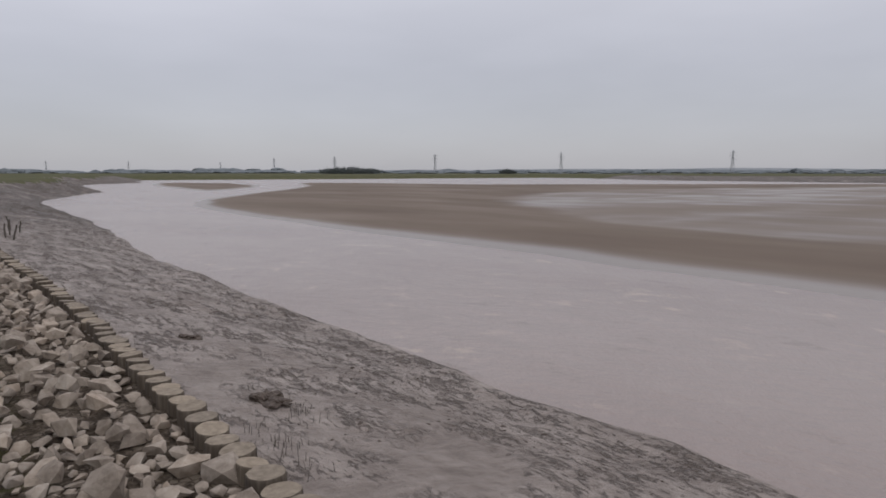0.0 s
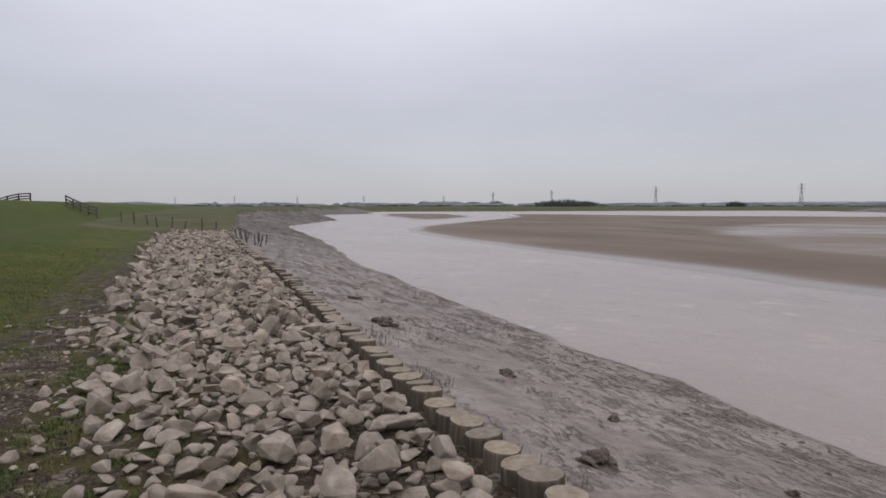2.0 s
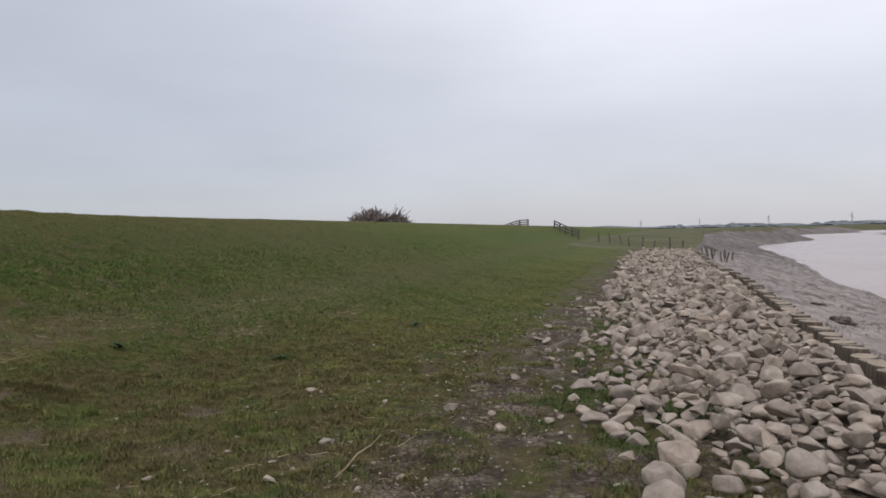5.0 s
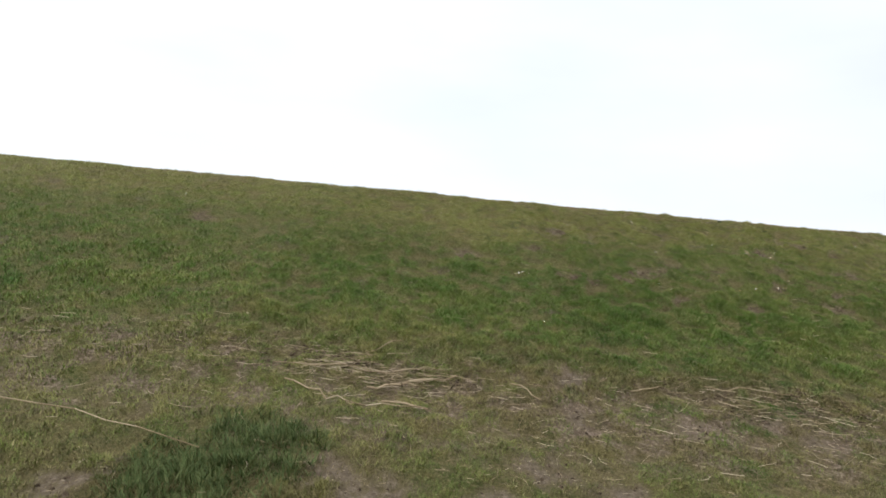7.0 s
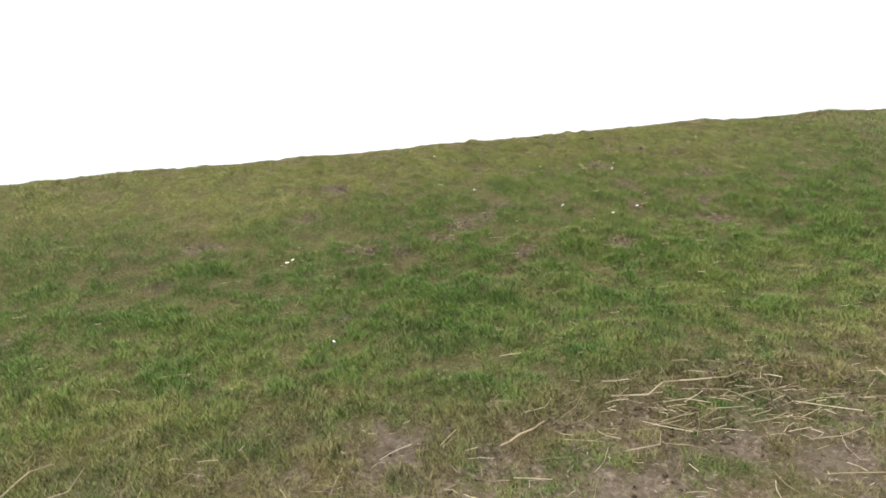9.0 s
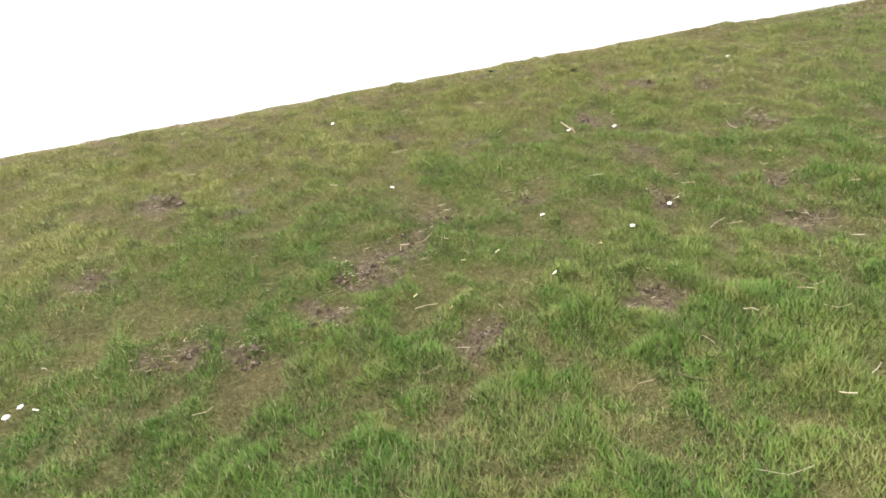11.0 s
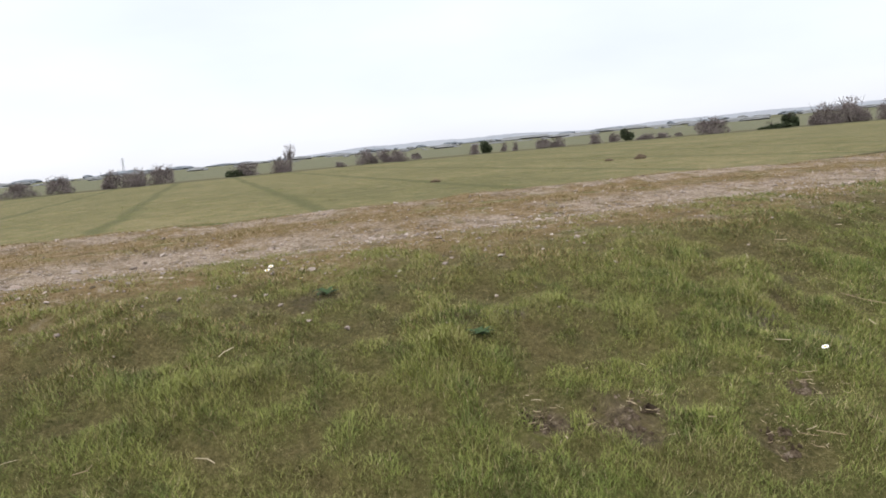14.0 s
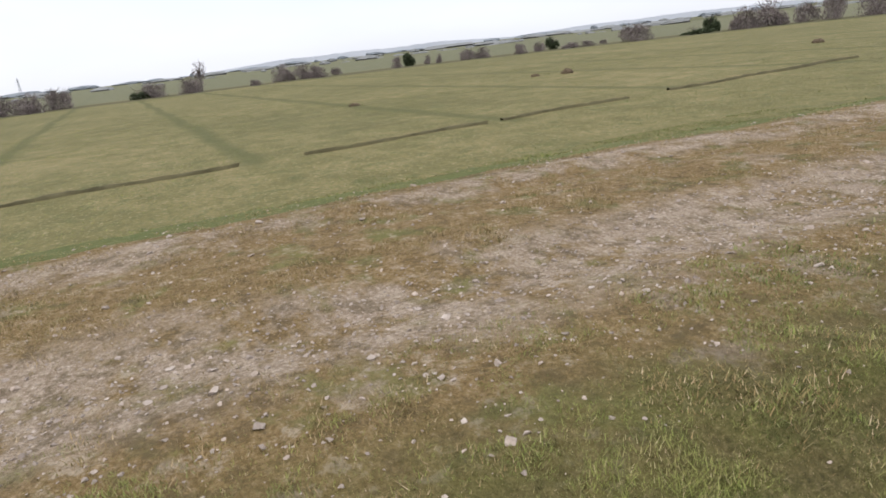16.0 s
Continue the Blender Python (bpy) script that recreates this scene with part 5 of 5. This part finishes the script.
def litter(name, count, place, length, seed, label, thick=0.0012, spread=1.3, mat=None):
    g = random.Random(seed)
    bm_v, bm_f = [], []
    for _ in range(count):
        x, y = place(g)
        a = g.gauss(math.pi / 2, spread)
        ln = length * g.lognormvariate(0, 0.5)
        t = thick * g.uniform(0.6, 1.6)
        z = ground_at(x, y) + 0.015 + abs(g.gauss(0, 0.025))
        up = g.gauss(0, 0.06) if g.random() < 0.95 else g.uniform(0.4, 1.2)
        if up > 0.3:
            ln = min(ln, 0.09)
        ln = min(ln, length * 2.6)
        bend = g.gauss(0, 0.6)
        p = [Vector((x, y, z))]
        for k in range(2):
            q = p[-1] + Vector((math.cos(a) * ln / 2, math.sin(a) * ln / 2, up * ln / 2))
            q.z = max(q.z, ground_at(q.x, q.y) + 0.012)
            p.append(q)
            a += bend
        base = len(bm_v)
        for q in p:
            s = Vector((-math.sin(a), math.cos(a), 0)) * t
            bm_v += [tuple(q - s), tuple(q + s), tuple(q + Vector((0, 0, t * 1.6)))]
        for k in range(2):
            o = base + 3 * k
            bm_f += [(o, o + 3, o + 5, o + 2), (o + 1, o + 2, o + 5, o + 4), (o, o + 1, o + 4, o + 3)]
    return tagged(raw(name, bm_v, bm_f, mat or STRAW), label, "straw", kind="stuff")


def wrack_place(g):
    y = g.uniform(-7, 13)
    c = -6.95 + 0.25 * math.sin(y * 0.9) + (0.7 * (y - 5) / 6 if y > 5 else 0)
    return c + g.gauss(0, 0.42), y


def mat_place(g):
    cx, cy = g.choice(((-7.25, 0.2), (-7.4, 2.9), (-6.3, 4.6), (-7.22, 0.0), (-5.3, 10.7), (-5.6, 7.9)))
    return cx + g.gauss(0, 0.13), cy + g.gauss(0, 0.38)


def line_place(g):
    y = g.choice((g.gauss(-0.1, 0.55), g.gauss(-0.1, 0.55), g.gauss(2.9, 0.4), g.uniform(-3.6, 4.6)))
    wave = 0.10 * math.sin(y * 2.1) + 0.06 * math.sin(y * 5.3)
    return -7.28 + wave + g.gauss(0, 0.07 + 0.10 * abs(math.sin(y * 1.4))), y


litter("wrack_line", 280, line_place, 0.10, 13, "line of tangled dry reeds left by a high tide", 0.0011, 0.7)
# soil-dark bits added to give the reed tangle its shaded debris
litter("wrack_shaded_bits", 500, line_place, 0.03, 14, "broken plant bits in the tide line, coloured dark as shaded debris", 0.0035, 1.5, SOIL)
litter("strip_straw", 600, lambda g: (-2.3 + g.gauss(0, 0.8), 1.5 + 11 * g.random()), 0.055, 15, "dry straw scattered on the trodden strip", 0.0016)
litter("wrack_litter", 1500, wrack_place, 0.075, 3, "scattered dry reed stems along the old tide line")
litter("wrack_mats", 420, mat_place, 0.15, 4, "tangled mats of dry reed stems on the slope")
litter("scuff_straw", 1300, lambda g: (lambda s: (s[0] + g.gauss(0, s[2] * 0.7), s[1] + g.gauss(0, s[2] * 0.7)))(g.choice(BARE)), 0.018, 6, "dead straw round the scuffed soil", 0.0008, 3.0)
litter("loose_straw", 900, lambda g: (g.uniform(-12, -1.2), g.uniform(-3, 9)), 0.06, 5, "odd stems of dead grass in the turf", 0.0011)


def daisy_parts():
    petals, eye = bmesh.new(), bmesh.new()
    n = 9
    for k in range(n):
        a = k * math.tau / n
        d, s = Vector((math.cos(a), math.sin(a), 0)), Vector((-math.sin(a), math.cos(a), 0))
        v = [petals.verts.new(p) for p in (d * 0.003, d * 0.010 + s * 0.0038 + Vector((0, 0, 0.002)), d * 0.017 + Vector((0, 0, 0.001)), d * 0.010 - s * 0.0038 + Vector((0, 0, 0.002)))]
        petals.faces.new(v)
    bmesh.ops.create_uvsphere(eye, u_segments=8, v_segments=5, radius=0.0055)
    for v in eye.verts:
        v.co.z = v.co.z * 0.6 + 0.001
    stem = bmesh.new()
    add_bar(stem, (0.004, 0, -0.06), (0, 0, 0), 0.0012, 0.001, 5)
    return petals, eye, stem


def first_daisy():
    ob = new("daisy")
    petals, eye, stem = daisy_parts()
    part("petals", petals, PETAL, ob)
    part("floret_disc", eye, YOLK, ob, "yellow centre")
    part("stem", stem, WEED, ob)
    return tagged(ob, "white daisy flower open in the short grass", "flower", "daisies in the turf")


FLOWERS = [(-9.49, 1.26), (-9.4, 1.22), (-9.52, 1.3), (-9.46, 1.36), (-9.53, 2.72), (-8.35, 1.42), (-9.64, 3.13), (-9.39, 3.26), (-9.37, 2.81), (-9.57, 3.74), (-11.3, -2.28),
           (-10.39, -0.27), (-10.81, -2.82), (-10.49, 3.98), (-8.18, 3.64), (-8.14, 3.75), (-10.65, 4.37), (-10.46, 4.25), (-10.68, 4.38), (-9.65, 2.98), (-9.52, 3.55),
           (-9.8, 3.43), (-9.69, 4.02), (-9.73, 4.09), (-10.42, 2.91), (-11.28, 2.81), (-10.67, 3.64), (-9.89, 4.22), (-9.86, 4.76), (-12.22, 4.01), (-12.28, 4.03), (-11.05, 5.55),
           (-12.1, 4.12), (-7.6, 8.1), (-7.8, 7.7)]
first = None
for x, y in FLOWERS:
    m = pose(x, y, ground_at(x, y) + 0.05, r.uniform(5, 30), r.uniform(-25, 15), r.uniform(0, 360)) @ Matrix.Scale(0.85, 4)
    if first is None:
        first = first_daisy()
        first.matrix_world = m
    else:
        d = copy_thing(first, m)


def rosette(x, y, size, seed, high=0.5, label="dark green leafy weed rosette in the turf"):
    g = random.Random(seed)
    ob = new("weed")
    for k in range(16):
        bm = bmesh.new()
        a = g.uniform(0, math.tau)
        ln, w, up = size * g.uniform(0.5, 1.0), size * g.uniform(0.10, 0.18), g.uniform(0.2, 1.0) * high
        d, s = Vector((math.cos(a), math.sin(a), 0)), Vector((-math.sin(a), math.cos(a), 0))
        rows = []
        for f, ww in ((0.0, 0.3), (0.35, 1.0), (0.7, 0.8), (1.0, 0.05)):
            c = d * ln * f + Vector((0, 0, up * ln * math.sin(f * 2.3)))
            rows.append([bm.verts.new(c - s * w * ww), bm.verts.new(c - Vector((0, 0, 0.15 * w))), bm.verts.new(c + s * w * ww)])
        for p, q in zip(rows, rows[1:]):
            bm.faces.new((p[0], p[1], q[1], q[0]))
            bm.faces.new((p[1], p[2], q[2], q[1]))
        part("leaf", bm, WEED, ob)
    ob.matrix_world = pose(x, y, ground_at(x, y) + 0.01)
    return tagged(ob, label, "weed", "weeds in the turf")


rosette(-4.49, 7.33, 0.15, 1)
rosette(-5.98, 6.35, 0.16, 2)
rosette(-3.9, 10.5, 0.2, 4)
rosette(-12.0, 4.2, 0.06, 3, 0.35, "grey-green weed rosette at the edge of the track")
rosette(-11.5, 4.6, 0.06, 7, 0.4)
# a lush tussock below the tide line
grass_field("grass_tussock", 46000, (-6.9, -5.1, -1.6, 0.3), 0.088,
            lambda x, y: np.clip(1.0 - np.hypot((x + 5.9) / 0.6, (y + 0.52) / 0.5) + 0.5 * lumps(x, y, 0.3, 70), 0, 1) ** 0.8, 9, "lush dark green tussock of grass", 1.3, LUSH)

grass_field("grass_tufts", 170000, (-1.4, 1.3, 1.5, 13), 0.042,
            lambda x, y: smooth(-0.08, 0.2, lumps(x, y, 0.35, 71, 3)) * smooth(-1.25, -0.8, x + 0.25 * lumps(x, y, 1.0, 73)) * smooth(1.1, 0.5, x - np.interp(y, [0, 4, 5.7, 8, 13, 20], [0.55, 0.15, -0.25, -0.5, -1.0, -1.4])),
            10, "dark green grass tufts growing between loose stones", 1.4, LUSH)

# ---- gravel on the track and broken shells on the trodden strip ----
def pebbles(name, count, place, size, seed, mat, label, lift=0.12):
    g = random.Random(seed)
    verts, faces = [], []
    small = []
    for k in range(6):
        bm = bmesh.new()
        rr = random.Random(700 + k)
        for _ in range(9):
            v = Vector((rr.gauss(0, 1), rr.gauss(0, 1), rr.gauss(0, 1))).normalized() * 0.5
            bm.verts.new((v.x * 1.2, v.y, v.z * 0.6))
        bmesh.ops.convex_hull(bm, input=bm.verts)
        bm.verts.index_update()
        small.append((np.array([v.co for v in bm.verts]), [tuple(v.index for v in f.verts) for f in bm.faces]))
        bm.free()
    spots = [place(g) for _ in range(count)]
    zs = ground_z(np.array([s[0] for s in spots]), np.array([s[1] for s in spots]))
    for (x, y), z in zip(spots, zs):
        co, fs = small[g.randrange(6)]
        s = size * g.lognormvariate(0, 0.45)
        m = np.array(pose(x, y, z + s * lift, g.uniform(-20, 20), g.uniform(-20, 20), g.uniform(0, 360)))
        base = len(verts)
        verts += (co * s @ m[:3, :3].T + m[:3, 3]).tolist()
        faces += [tuple(base + i for i in f) for f in fs]
    return tagged(raw(name, verts, faces, mat), label, "gravel", kind="stuff")


def track_spot(g):
    c = g.choice((-13.3, -13.3, -13.3, -15.1, -12.6))
    return c + g.gauss(0, 0.36), g.uniform(-1, 14)


pebbles("track_gravel", 13000, track_spot, 0.0112, 5, STONE, "pale limestone gravel trodden into the track")
pebbles("dried_mud_flakes", 700, lambda g: (-2.2 + g.gauss(0, 0.7), 1.4 + 12 * g.random()), 0.026, 9, STONE, "pale flakes of dried mud on the trodden strip")
pebbles("strip_gravel", 1000, lambda g: (-1.4 + g.gauss(0, 0.45), 1.2 + 17 * g.random() ** 1.3), 0.021, 6, STONE, "small broken stones on the trodden strip")
for k, (x, y, s) in enumerate(((-3.29, 5.93, 0.13), (-3.2, 3.6, 0.07), (-12.1, 4.95, 0.035), (-12.1, 4.7, 0.035), (-11.8, 4.1, 0.03), (-4.4, 4.6, 0.06))):
    ob = new("flat_stone", STONES[k])
    ob.matrix_world = pose(x, y, ground_at(x, y) + s * 0.15, 4, -5, k * 47) @ Matrix.Diagonal((s, s, s * 0.55, 1))
    tagged(ob, "flat pale stone lying loose in the turf", "stone", "loose stones in the turf")


# dark crumbs and slumped lumps in drifts along the mud bank
def fleck_spot(g):
    while True:
        x, y = g.uniform(2.7, 7.2), 1.5 + 26 * g.random() ** 1.2
        drift = float(lumps(np.array([x * 0.7]), np.array([y * 0.35]), 0.8, 90, 3)[0])
        if drift + 0.10 * (x - 4.6) > 0.16 + g.uniform(-0.08, 0.12):
            return x, y


pebbles("mud_lumps", 800, fleck_spot, 0.042, 17, CLOD, "dark crumbled lumps of mud scattered over the bank", -0.13)
